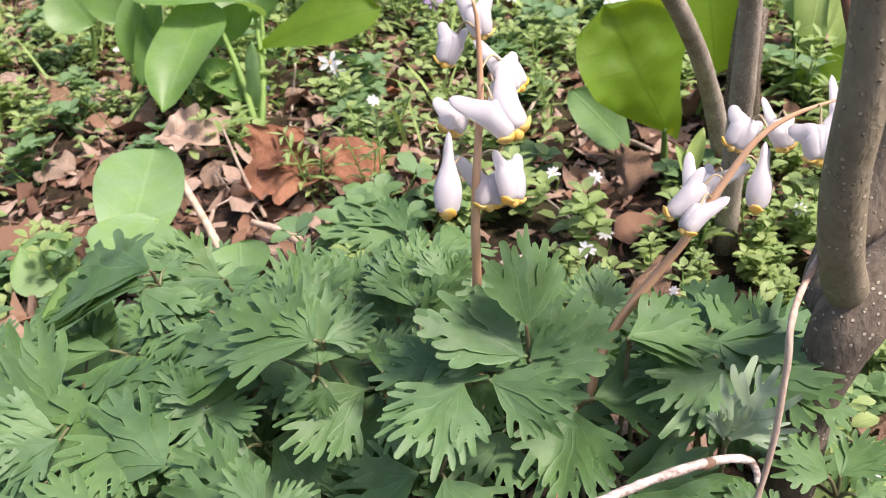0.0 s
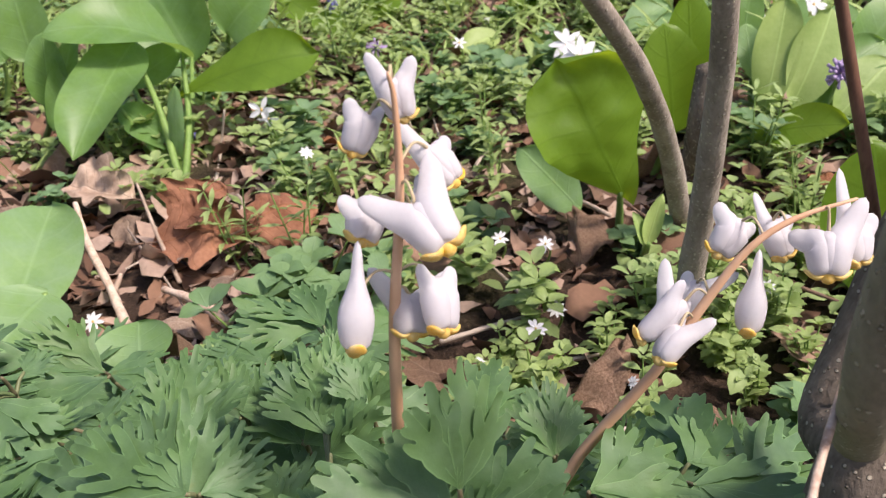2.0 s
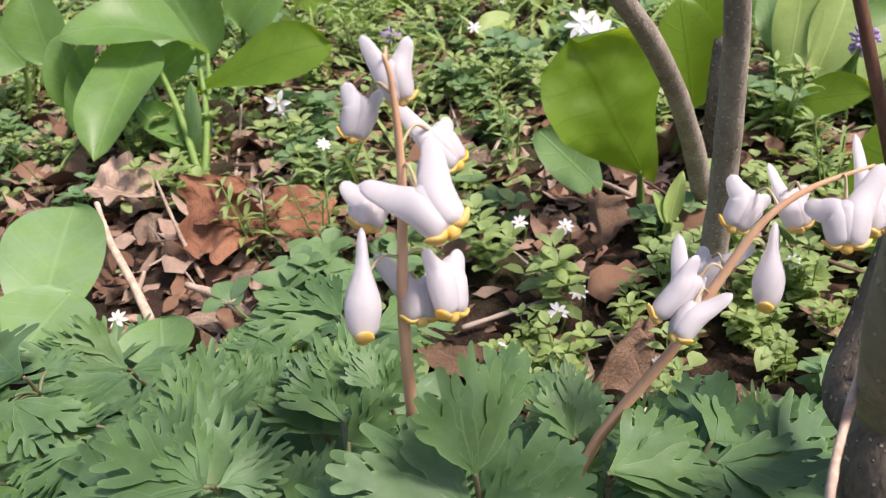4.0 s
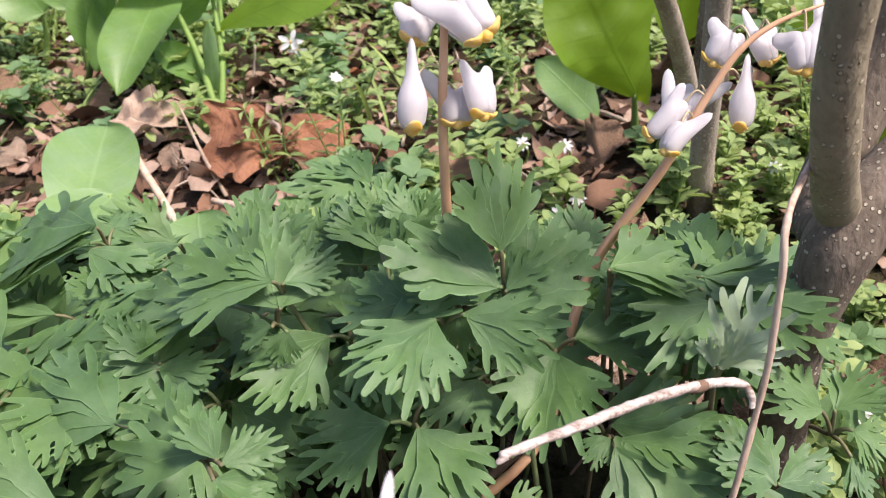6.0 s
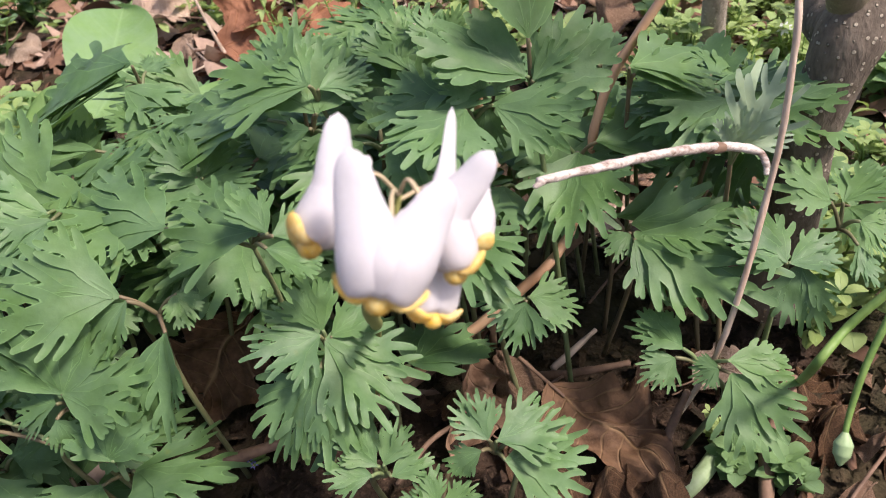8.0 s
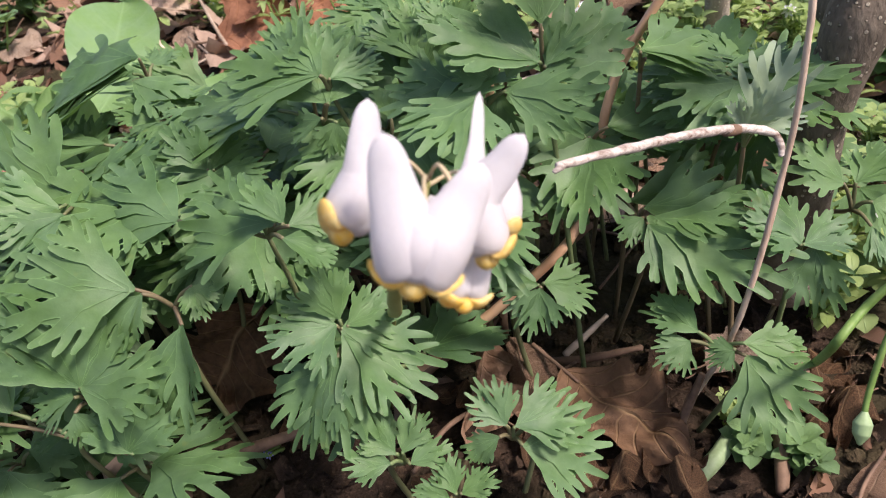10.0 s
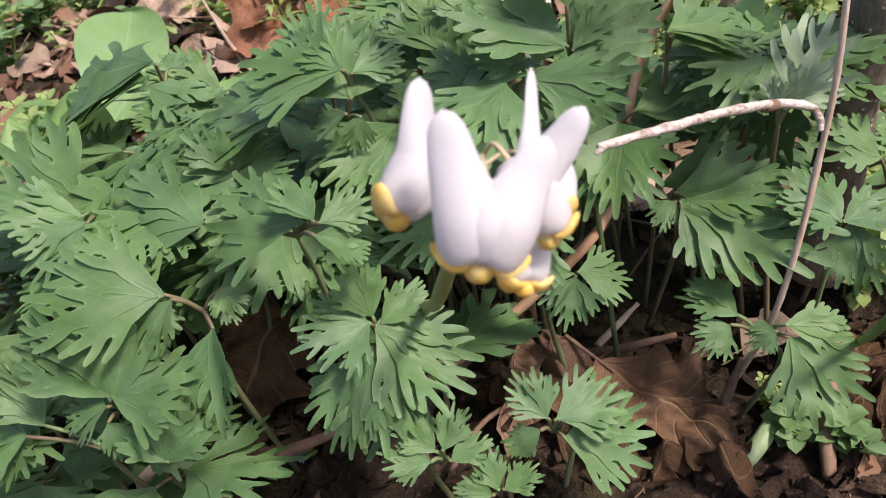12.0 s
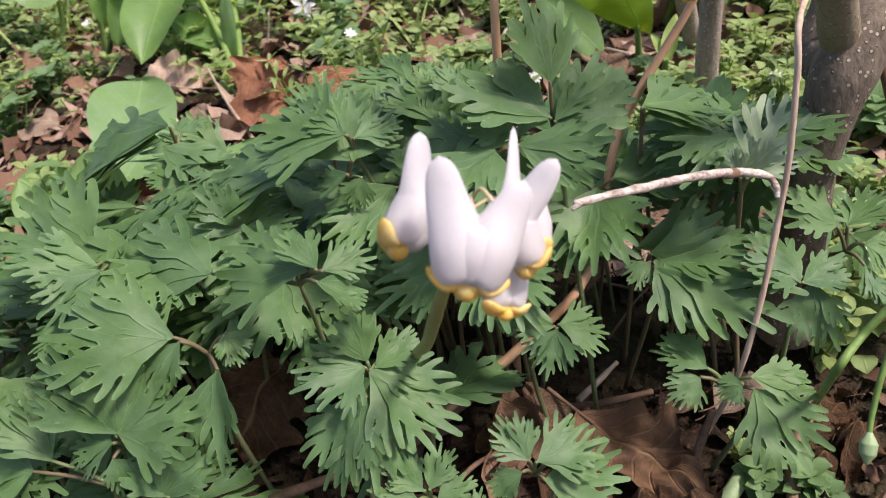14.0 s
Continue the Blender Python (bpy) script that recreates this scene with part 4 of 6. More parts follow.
LEAVES.append(([
    (-0.0227, 0.2483, 0.0880, -0.0471, 0.2394, 0.0828, 80, 7),
    (-0.0155, 0.2457, 0.0880, -0.0025, 0.2232, 0.0802, 80, 7),
    (-0.0155, 0.2543, 0.0880, -0.0045, 0.2734, 0.0924, 70, 6)],
    (-0.0162, 0.2800, 0.0064)))
LEAVES.append(([
    (-0.0378, 0.2608, 0.1060, -0.0577, 0.2441, 0.1008, 80, 7),
    (-0.0302, 0.2608, 0.1060, -0.0103, 0.2441, 0.1008, 80, 7),
    (-0.0340, 0.2690, 0.1060, -0.0340, 0.2890, 0.1100, 60, 5)],
    (-0.0306, 0.2940, 0.0072)))
LEAVES.append(([
    (0.0191, 0.2611, 0.0980, 0.0146, 0.2355, 0.0876, 80, 7),
    (0.0249, 0.2669, 0.0980, 0.0505, 0.2714, 0.0954, 80, 7),
    (0.0153, 0.2677, 0.0980, -0.0054, 0.2752, 0.1002, 60, 5)],
    (0.0180, 0.2960, 0.0073)))
LEAVES.append(([
    (-0.0085, 0.2457, 0.1200, -0.0215, 0.2232, 0.1174, 80, 7),
    (-0.0017, 0.2475, 0.1200, 0.0191, 0.2355, 0.1176, 70, 6),
    (-0.0109, 0.2509, 0.1200, -0.0326, 0.2547, 0.1222, 70, 6)],
    (-0.0054, 0.2800, 0.0064)))
for rows, root in LEAVES:
    ferny_leaf(rows, root, rng)
ferny_leaf(*([
    (0.0556, 0.2430, 0.1051, 0.0648, 0.2430, 0.1260, 40, 9),
    (0.0574, 0.2430, 0.1059, 0.0672, 0.2410, 0.1121, 40, 6),
    (0.0550, 0.2430, 0.1058, 0.0584, 0.2430, 0.1159, 40, 4),
    (0.0539, 0.2430, 0.1055, 0.0529, 0.2430, 0.1140, 40, 3)],
    (0.0620, 0.2620, 0.0054)), rng, "young pale grey-green leaf still half folded", (-0.3, -0.7, 0.6), FERNY_PALE)


# lower leaves that fill the bed beneath the topmost ones
def canopy(x, y):
    """Height of the bed's upper face over the plan."""
    front = 0.050 + 0.085 * min(1.0, max(0.0, (y - 0.195) / 0.075))
    back = 0.125 - 0.35 * max(0.0, y - 0.285)
    side = 0.9 * max(0.0, x - 0.065) + 0.25 * max(0.0, -0.08 - x)
    return max(0.03, min(front, back) - side)


def in_bed(x, y):
    if x > 0.115 or x < -0.24 or y > 0.415 or y < 0.17:
        return False
    if (-0.015 < x < 0.075 and y < 0.270) or (x > -0.03 and y > 0.325):
        return False
    if -0.105 < x < -0.05 and y < 0.255:
        return False
    return not (y < 0.225 and -0.055 < x) and not (x > 0.068 and y < 0.30)


def filler_leaf(x, y, z, rng, size):
    yaw = rng.uniform(0, 360)
    rows = []
    for k in range(3):
        a = radians(yaw + (k - 1) * rng.uniform(75, 100))
        b = Vector((x + 0.006 * math.cos(a), y + 0.006 * math.sin(a), z))
        length = size * (1.0 if k == 1 else 0.85)
        tip = b + Vector((length * math.cos(a), length * math.sin(a), length * rng.uniform(-0.35, 0.3)))
        rows.append((*b, *tip, rng.uniform(75, 120), rng.choice((6, 7, 8, 9))))
    ferny_leaf(rows, (x + rng.uniform(-0.012, 0.012), y + 0.012, height(x, y) - 0.003), rng, normal=(rng.uniform(-0.2, 0.2), rng.uniform(-0.5, 0.1), 0.9), low=True)


count = 0
while count < 145:
    x, y = rng.uniform(-0.24, 0.115), rng.uniform(0.17, 0.415)
    if not in_bed(x, y):
        continue
    filler_leaf(x, y, canopy(x, y) - rng.uniform(0.012, 0.055), rng, rng.uniform(0.022, 0.034))
    count += 1


# ---- broad leaves ----
def broad_plant(label, leaves, material, stem_material=WEED_STEM, tip_shape=0.5, wide=0.56, fold=0.26, wave=0.05, taper=0.0, crumple=0.0):
    """leaves: (base, tip, width, face direction, arc)."""
    t = thing("broad_leaf_plant", label, "plant")
    for (base, tip, width, face, arc, root) in leaves:
        base, tip = Vector(base), Vector(tip)
        piece = blade((tip - base).length * 1.04, width, rng, wide, fold, arc, wave, tip_shape, 26, 14, 0.0, crumple, taper)
        m = aim(base, tip, face) @ pose(0, 0, 0, 0, -math.degrees(arc) / 2, 0)
        part("leaf", moved(piece, m), material, t)
        if root is not None:
            root = Vector(root)
            part("petiole", tube([root, (root + base) / 2 + Vector((0, 0.004, 0)), base + (tip - base) * 0.06], [0.0028, 0.0024, 0.0016], 8, 12), stem_material, t)
    return t


broad_plant("tall plant with one large upright back-lit oval leaf", [
    ((0.0842, 0.5559, 0.0564), (0.0479, 0.5497, 0.1331), 0.066, (0.15, -0.9, 0.35), 0.5, (0.0844, 0.5700, 0.0215))], BROAD, WEED_STEM, 0.24, 0.60, 0.16, 0.10, 0.55, 0.06)
broad_plant("upright back-lit oval leaves behind the leaning stem", [
    ((0.1229, 0.6239, 0.0672), (0.1128, 0.6238, 0.1325), 0.042, (0.1, -0.95, 0.25), 0.3, (0.1151, 0.6445, 0.0257)),
    ((0.1486, 0.6926, 0.0638), (0.1400, 0.6922, 0.1380), 0.036, (-0.1, -0.95, 0.25), 0.3, (0.1432, 0.6341, 0.0251))], BROAD, WEED_STEM, 0.5, 0.5)
broad_plant("low blue-green oval leaf under a tall plant", [
    ((0.0651, 0.5874, 0.0350), (0.0301, 0.5847, 0.0751), 0.030, (-0.1, -0.8, 0.6), 0.3, (0.0627, 0.5895, 0.0225))], PALE_BROAD)
broad_plant("flat yellow-green leaf spread over the far weeds", [
    ((0.1848, 0.6767, 0.0461), (0.2334, 0.6432, 0.0651), 0.032, (0.0, -0.6, 0.8), 0.5, (0.1500, 0.6600, 0.0270))], BROAD)
broad_plant("lush clump of broad smooth green leaves", [
    ((-0.2431, 0.7275, 0.1134), (-0.2594, 0.6347, 0.0589), 0.054, (0.1, -0.85, 0.5), 0.5, (-0.1960, 0.6447, 0.0264)),
    ((-0.2122, 0.7470, 0.0953), (-0.2872, 0.6863, 0.1291), 0.056, (-0.1, -0.55, 0.85), 1.1, (-0.1960, 0.6447, 0.0264)),
    ((-0.2977, 0.6855, 0.0599), (-0.2803, 0.7114, 0.1209), 0.020, (0.3, -0.9, 0.2), 0.2, None),
    ((-0.2544, 0.7004, 0.0722), (-0.2078, 0.6787, 0.0473), 0.026, (0.2, -0.8, 0.6), 0.3, (-0.1960, 0.6447, 0.0264)),
    ((-0.2585, 0.7344, 0.0779), (-0.2227, 0.7549, 0.0991), 0.028, (0.1, -0.9, 0.3), 0.3, (-0.1960, 0.6447, 0.0264)),
    ((-0.2286, 0.8000, 0.0778), (-0.2655, 0.8200, 0.1512), 0.08, (0.0000, -0.9000, 0.4000), 0.4, (-0.1960, 0.6447, 0.0264)),
    ((-0.3350, 0.7500, 0.0940), (-0.3430, 0.7600, 0.1468), 0.05, (0.1000, -0.9500, 0.3000), 0.3, (-0.3474, 0.7700, 0.0333)),
    ((-0.3031, 0.7000, 0.0732), (-0.2958, 0.7000, 0.1234), 0.03, (0.4000, -0.8500, 0.3000), 0.2, (-0.3415, 0.7471, 0.0316)),
    ((-0.2152, 0.8500, 0.0890), (-0.1754, 0.8500, 0.1254), 0.06, (0.1000, -0.8000, 0.6000), 0.5, (-0.2434, 0.9212, 0.0413)),
    ((-0.3874, 0.8000, 0.0826), (-0.4096, 0.8000, 0.1201), 0.06, (0.1000, -0.8000, 0.6000), 0.5, (-0.4086, 0.8138, 0.0352))], CLUMP, WEED_STEM, 0.5, 0.5, 0.34, 0.06)
broad_plant("bright yellow-green leaf arching out of the clump", [
    ((-0.2178, 0.7267, 0.0689), (-0.1123, 0.7342, 0.0975), 0.050, (0.1, -0.62, 0.7), 0.8, (-0.1960, 0.6447, 0.0264))],
    BROAD, WEED_STEM, 0.45, 0.62, 0.30, 0.06, 0.3)
broad_plant("upright lance-shaped sprout beside the speckled stem", [
    ((0.0901, 0.5125, 0.0497), (0.0975, 0.5219, 0.0727), 0.010, (-0.3, -0.9, 0.3), 0.3, (0.0950, 0.5430, 0.0160)),
    ((0.0890, 0.5127, 0.0497), (0.0838, 0.5206, 0.0640), 0.008, (0.4, -0.8, 0.4), 0.4, None)], GRASS, WEED_STEM, 0.7, 0.45)
broad_plant("furled bud-like young leaf on a stalk", [
    ((-0.2122, 0.6800, 0.0181), (-0.1967, 0.6650, 0.0929), 0.012, (0.1000, -0.9500, 0.2000), 0.1, (-0.1960, 0.6447, 0.0264))], PALE_BROAD)
broad_plant("broad pale green leaf with a second lobe-like leaf below", [
    ((-0.2048, 0.4400, 0.0456), (-0.2104, 0.5100, 0.0772), 0.049, (0.3000, -0.7500, 0.6000), 0.35, (-0.2312, 0.4796, 0.0165)),
    ((-0.1800, 0.4400, 0.0688), (-0.1861, 0.4000, 0.0622), 0.048, (0.1000, -0.7500, 0.6500), 0.3, (-0.2312, 0.4796, 0.0165))], PALE_BROAD)
broad_plant("low rounded pale green leaf", [
    ((-0.1265, 0.4000, 0.0550), (-0.1304, 0.4150, 0.0682), 0.034, (0.0000, -0.8000, 0.6000), 0.4, (-0.1518, 0.4476, 0.0152))], PALE_BROAD)
broad_plant("flat yellow-green leaf under the bed", [
    ((-0.1527, 0.3300, 0.0717), (-0.1647, 0.3100, 0.0947), 0.05, (0.0000, -0.6000, 0.8000), 0.3, (-0.2098, 0.4111, 0.0135)),
    ((-0.2380, 0.4400, 0.0329), (-0.2602, 0.4400, 0.0537), 0.04, (0.0000, -0.7000, 0.7000), 0.3, (-0.2497, 0.4636, 0.0161))], PALE_BROAD)
broad_plant("broad green leaf beside the shrub", [
    ((0.2018, 0.5000, 0.0275), (0.1852, 0.5000, 0.1030), 0.055, (-0.2000, -0.9000, 0.4000), 0.3, (0.2020, 0.4956, 0.0172)),
    ((0.2107, 0.7500, 0.0096), (0.2716, 0.7300, 0.0286), 0.055, (0.1000, -0.7000, 0.7000), 0.4, (0.1858, 0.6661, 0.0273))], BROAD)
broad_plant("far clump of broad upright leaves", [
    ((0.2045, 0.7138, 0.0507), (0.2159, 0.7338, 0.1243), 0.034, (-0.2000, -0.9000, 0.3000), 0.3, (0.2064, 0.7138, 0.0296)),
    ((0.2223, 0.7127, 0.0546), (0.2463, 0.7327, 0.1159), 0.04, (0.2000, -0.8000, 0.5000), 0.4, (0.2219, 0.7127, 0.0296)),
    ((0.2497, 0.7009, 0.0496), (0.2874, 0.7209, 0.0825), 0.04, (0.1000, -0.6000, 0.8000), 0.4, (0.2492, 0.7009, 0.0290)),
    ((-0.0162, 0.9153, 0.0520), (0.0184, 0.9353, 0.0611), 0.03, (0.0000, -0.7000, 0.7000), 0.3, (-0.0139, 0.9153, 0.0413))], GRASS)
broad_plant("upright blue-green lance leaves of a far clump", [
    ((0.2127, 0.7285, 0.0624), (0.2280, 0.7485, 0.1258), 0.03, (0.3000, -0.9000, 0.3000), 0.3, (0.2153, 0.7285, 0.0306)),
    ((0.2193, 0.7287, 0.0663), (0.2440, 0.7487, 0.1073), 0.026, (0.5000, -0.8000, 0.3000), 0.3, (0.2194, 0.7287, 0.0304)),
    ((0.2355, 0.7115, 0.0485), (0.2785, 0.7315, 0.0711), 0.03, (0.2000, -0.5000, 0.8500), 0.5, (0.2352, 0.7115, 0.0297)),
    ((0.2348, 0.7211, 0.0537), (0.2882, 0.7411, 0.0913), 0.04, (0.2000, -0.6000, 0.8000), 0.5, (0.2383, 0.7211, 0.0305)),
    ((0.3068, 0.8256, 0.0548), (0.3466, 0.8456, 0.0990), 0.045, (0.2000, -0.6000, 0.8000), 0.5, (0.3056, 0.8256, 0.0360)),
    ((0.2262, 0.8612, 0.0529), (0.2347, 0.8812, 0.1056), 0.03, (-0.3000, -0.8000, 0.5000), 0.3, (0.2231, 0.8612, 0.0382))], CLUMP)
broad_plant("pale oval leaves behind the speckled stems", [
    ((0.1588, 0.7430, 0.0597), (0.1653, 0.7630, 0.1065), 0.036, (0.1000, -0.9000, 0.4000), 0.3, (0.1613, 0.7430, 0.0314)),
    ((0.2052, 0.7511, 0.0645), (0.2014, 0.7711, 0.0995), 0.02, (-0.2000, -0.9000, 0.4000), 0.3, (0.2083, 0.7511, 0.0319)),
    ((0.1380, 0.9357, 0.0582), (0.1794, 0.9557, 0.0790), 0.04, (0.1000, -0.6000, 0.8000), 0.3, (0.1362, 0.9357, 0.0423)),
    ((0.2974, 0.8551, 0.0522), (0.3146, 0.8751, 0.0900), 0.032, (-0.2000, -0.8000, 0.6000), 0.3, (0.2974, 0.8551, 0.0376)),
    ((0.2740, 0.6984, 0.0457), (0.2927, 0.7184, 0.0791), 0.036, (-0.3000, -0.7000, 0.6000), 0.4, (0.2751, 0.6984, 0.0292))], PALE_BROAD)
broad_plant("low oval green leaf lying on the litter", [
    ((-0.1157, 0.8000, 0.0193), (-0.1688, 0.8000, 0.0182), 0.03, (0.0000, -0.6000, 0.8000), 0.3, (-0.1054, 0.7439, 0.0313))], BROAD)
broad_plant("far clump of soft green leaves", [
    ((-0.1208, 1.0231, 0.0587), (-0.0881, 1.0431, 0.0830), 0.045, (0.0000, -0.7000, 0.7000), 0.3, (-0.1188, 1.0231, 0.0468)),
    ((-0.1727, 1.0284, 0.0623), (-0.2105, 1.0484, 0.0863), 0.045, (0.0000, -0.7000, 0.7000), 0.3, (-0.1744, 1.0284, 0.0474)),
    ((-0.1344, 0.9734, 0.0557), (-0.1650, 0.9934, 0.0722), 0.034, (0.0000, -0.7000, 0.7000), 0.3, (-0.1355, 0.9734, 0.0444)),
    ((-0.0527, 1.0833, 0.0592), (-0.0179, 1.1033, 0.0820), 0.045, (0.0000, -0.7000, 0.7000), 0.3, (-0.0564, 1.0833, 0.0501)),
    ((0.0343, 1.0483, 0.0602), (0.0682, 1.0683, 0.0819), 0.045, (0.0000, -0.7000, 0.7000), 0.3, (0.0312, 1.0483, 0.0484))], BROAD)


# ---- where plants and litter thin out ----
def kept_clear(x, y):
    """Round the curled rust-red leaves and the thick pale twigs nothing grows."""
    a = ((x + 0.165) / 0.060) ** 2 + ((y - 0.575) / 0.045) ** 2
    b = ((x + 0.190) / 0.035) ** 2 + ((y - 0.500) / 0.065) ** 2
    c = ((x + 0.140) / 0.040) ** 2 + ((y - 0.480) / 0.030) ** 2
    return min(a, b, c) < 1


def litter_gap(x, y):
    """Patches where dead leaves show through beside the fallen twigs."""
    a = ((x + 0.19) / 0.15) ** 2 + ((y - 0.57) / 0.105) ** 2
    b = ((x + 0.33) / 0.07) ** 2 + ((y - 0.56) / 0.12) ** 2
    return min(a, b) < 1


def bare_soil(x, y):
    """Dark damp soil with few dead leaves behind the bed, grown over by chickweed."""
    return ((x - 0.05) / 0.11) ** 2 + ((y - 0.45) / 0.075) ** 2 < 1


# ---- dead leaves ----
def dead_leaf_mesh(seed, lobed, crumple, arc):
    r = random.Random(seed)
    return blade(1.0, r.uniform(0.45, 0.75), r, 0.5, r.uniform(-0.5, 0.6), arc, 0.08, 0.75, 24, 14, lobed, crumple)


DEAD = []
for k, (lobed, crumple, arc) in enumerate(((0.0, 0.10, 0.9), (0.28, 0.12, 0.7), (0.0, 0.16, -0.9), (0.22, 0.18, 1.4), (0.0, 0.22, 1.9), (0.3, 0.1, -0.5), (0.32, 0.30, 0.6), (0.34, 0.30, 1.5))):
    ob = part("dead_leaf", dead_leaf_mesh(60 + k, lobed, crumple, arc), (DEAD_BROWN, DEAD_PALE, DEAD_BROWN, DEAD_RED, DEAD_PALE, DEAD_BROWN, DEAD_SHADED, DEAD_RED)[k])
    DEAD.append(ob.data)
    bpy.data.objects.remove(ob)


ob = part("stalk", tube([(-0.16, 0.02, 0.012), (-0.06, 0, 0.004), (0.12, 0, 0.004)], [0.012, 0.010, 0.007], 5, 6), DARK_STEM)
DEAD_STALK = ob.data
bpy.data.objects.remove(ob)


def dead_leaf(x, y, size, k, rng, lift=0.0, label="", tilt=None, yaw=None):
    colour = ("dry brown", "pale tan lobed", "curled brown", "rust-red lobed", "crumpled pale", "flat brown lobed", "shade-darkened brown wrinkled", "curled rust-red")[k]
    ob = new("dead_leaf", DEAD[k])
    tagged(ob, label or colour + " leaf on the litter", "dead leaf", "leaf litter")
    tx, ty = tilt or (rng.uniform(-25, 25), rng.uniform(-25, 25))
    ob.matrix_world = pose(x, y, height(x, y) + 0.004 + lift, tx, ty, rng.uniform(0, 360) if yaw is None else yaw) @ Matrix.Scale(size, 4)
    part("stalk", DEAD_STALK, DARK_STEM, ob)
    return ob


litter = random.Random(21)
count = 0
while count < 330:
    y = litter.uniform(0.2, 1.35) if count < 285 else litter.uniform(-0.4, 1.6)
    x = litter.uniform(-1, 1) * (0.12 + 0.52 * y if count < 285 else 0.95)
    if (in_bed(x, y) and litter.random() < 0.6) or (bare_soil(x, y) and litter.random() < 0.75):
        continue
    # nearer than 0.33 mostly kind 6, whose brown is darkened to stand for shade
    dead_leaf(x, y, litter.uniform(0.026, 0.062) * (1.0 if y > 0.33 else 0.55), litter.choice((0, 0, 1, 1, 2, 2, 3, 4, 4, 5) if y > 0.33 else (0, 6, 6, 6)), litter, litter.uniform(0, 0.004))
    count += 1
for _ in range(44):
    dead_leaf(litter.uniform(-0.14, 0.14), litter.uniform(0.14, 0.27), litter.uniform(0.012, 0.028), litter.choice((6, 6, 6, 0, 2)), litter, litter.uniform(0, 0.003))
dead_leaf(-0.1526, 0.4808, 0.05, 4, litter, 0.004, "flat pale brown dead leaf", (-10, 0), 15)
dead_leaf(-0.2433, 0.6524, 0.045, 1, litter, 0.004, "grey-brown dead leaf on the litter", (10, 5), 10)
dead_leaf(-0.3123, 0.6380, 0.05, 2, litter, 0.003, "brown curled dead leaf", (-10, 0), 30)
dead_leaf(0.0516, 0.5352, 0.05, 2, litter, -0.002, "dark brown dead leaf in shade", (-30, 0), 60)
dead_leaf(0.0530, 0.2583, 0.035, 1, litter, 0.006, "curled pale dead leaf", (-10, -10), 20)
dead_leaf(0.0347, 0.3342, 0.03, 1, litter, 0.01, "tan dead leaf in the shade", (-30, 10), 40)
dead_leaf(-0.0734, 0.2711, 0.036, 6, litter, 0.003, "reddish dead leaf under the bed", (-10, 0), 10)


def curled_leaf(label, base, tip, width, face, fold, arc, seed, material, crumple=0.12):
    """A single large dead leaf with rolled edges, lying where it fell."""
    base, tip = Vector(base), Vector(tip)
    r = random.Random(seed)
    piece = blade((tip - base).length * 1.05, width, r, 0.5, fold, arc, 0.07, 0.6, 30, 18, 0.20, crumple)
    ob = part("dead_leaf", moved(piece, aim(base, tip, face) @ pose(0, 0, 0, 0, -math.degrees(arc) / 2, 0)), material)
    tagged(ob, label, "dead leaf", "leaf litter")
    way = (base - tip).normalized()
    part("stalk", tube([base + way * 0.012, base + way * 0.004, base - way * 0.006], [0.0007, 0.0006, 0.0005], 6, 6), DARK_STEM, ob)


curled_leaf("large rust-red curled dead oak leaf", (-0.1780, 0.5450, 0.0400), (-0.1210, 0.5530, 0.0420), 0.050, (-0.1, -0.6, 0.8), 0.45, 0.5, 3, RUST)
curled_leaf("rust-red dead leaf curled upright over another", (-0.1660, 0.5550, 0.0460), (-0.1430, 0.5710, 0.0620), 0.038, (-0.3, -0.8, 0.4), 0.8, 0.9, 4, RUST)
curled_leaf("rust-brown dead oak leaf behind a curled one", (-0.1270, 0.5520, 0.0440), (-0.0950, 0.5800, 0.0480), 0.046, (0.1, -0.5, 0.8), -0.5, 0.6, 5, RUST)
curled_leaf("pale pinkish dead leaf folded over on the litter", (-0.2080, 0.5980, 0.0440), (-0.2570, 0.6170, 0.0440), 0.034, (0.0, -0.5, 0.85), 0.4, 0.7, 6, DEAD_PALE)
# the soil leaf and the broad leaning one carry shade in their brown
curled_leaf("brown veined lobed dead leaf on the soil", (0.0080, 0.2460, 0.0300), (0.0370, 0.2200, 0.0160), 0.029, (0.05, -0.45, 0.9), 0.35, 0.35, 12, DEAD_SHADED, 0.19)
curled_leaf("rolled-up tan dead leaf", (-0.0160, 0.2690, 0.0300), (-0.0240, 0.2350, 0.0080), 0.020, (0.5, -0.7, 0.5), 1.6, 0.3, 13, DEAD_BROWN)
curled_leaf("broad brown dead leaf leaning in shade", (-0.0910, 0.2820, 0.0350), (-0.1100, 0.2630, 0.0120), 0.036, (0.1, -0.75, 0.6), 0.3, 0.4, 14, DEAD_SHADED, 0.16)


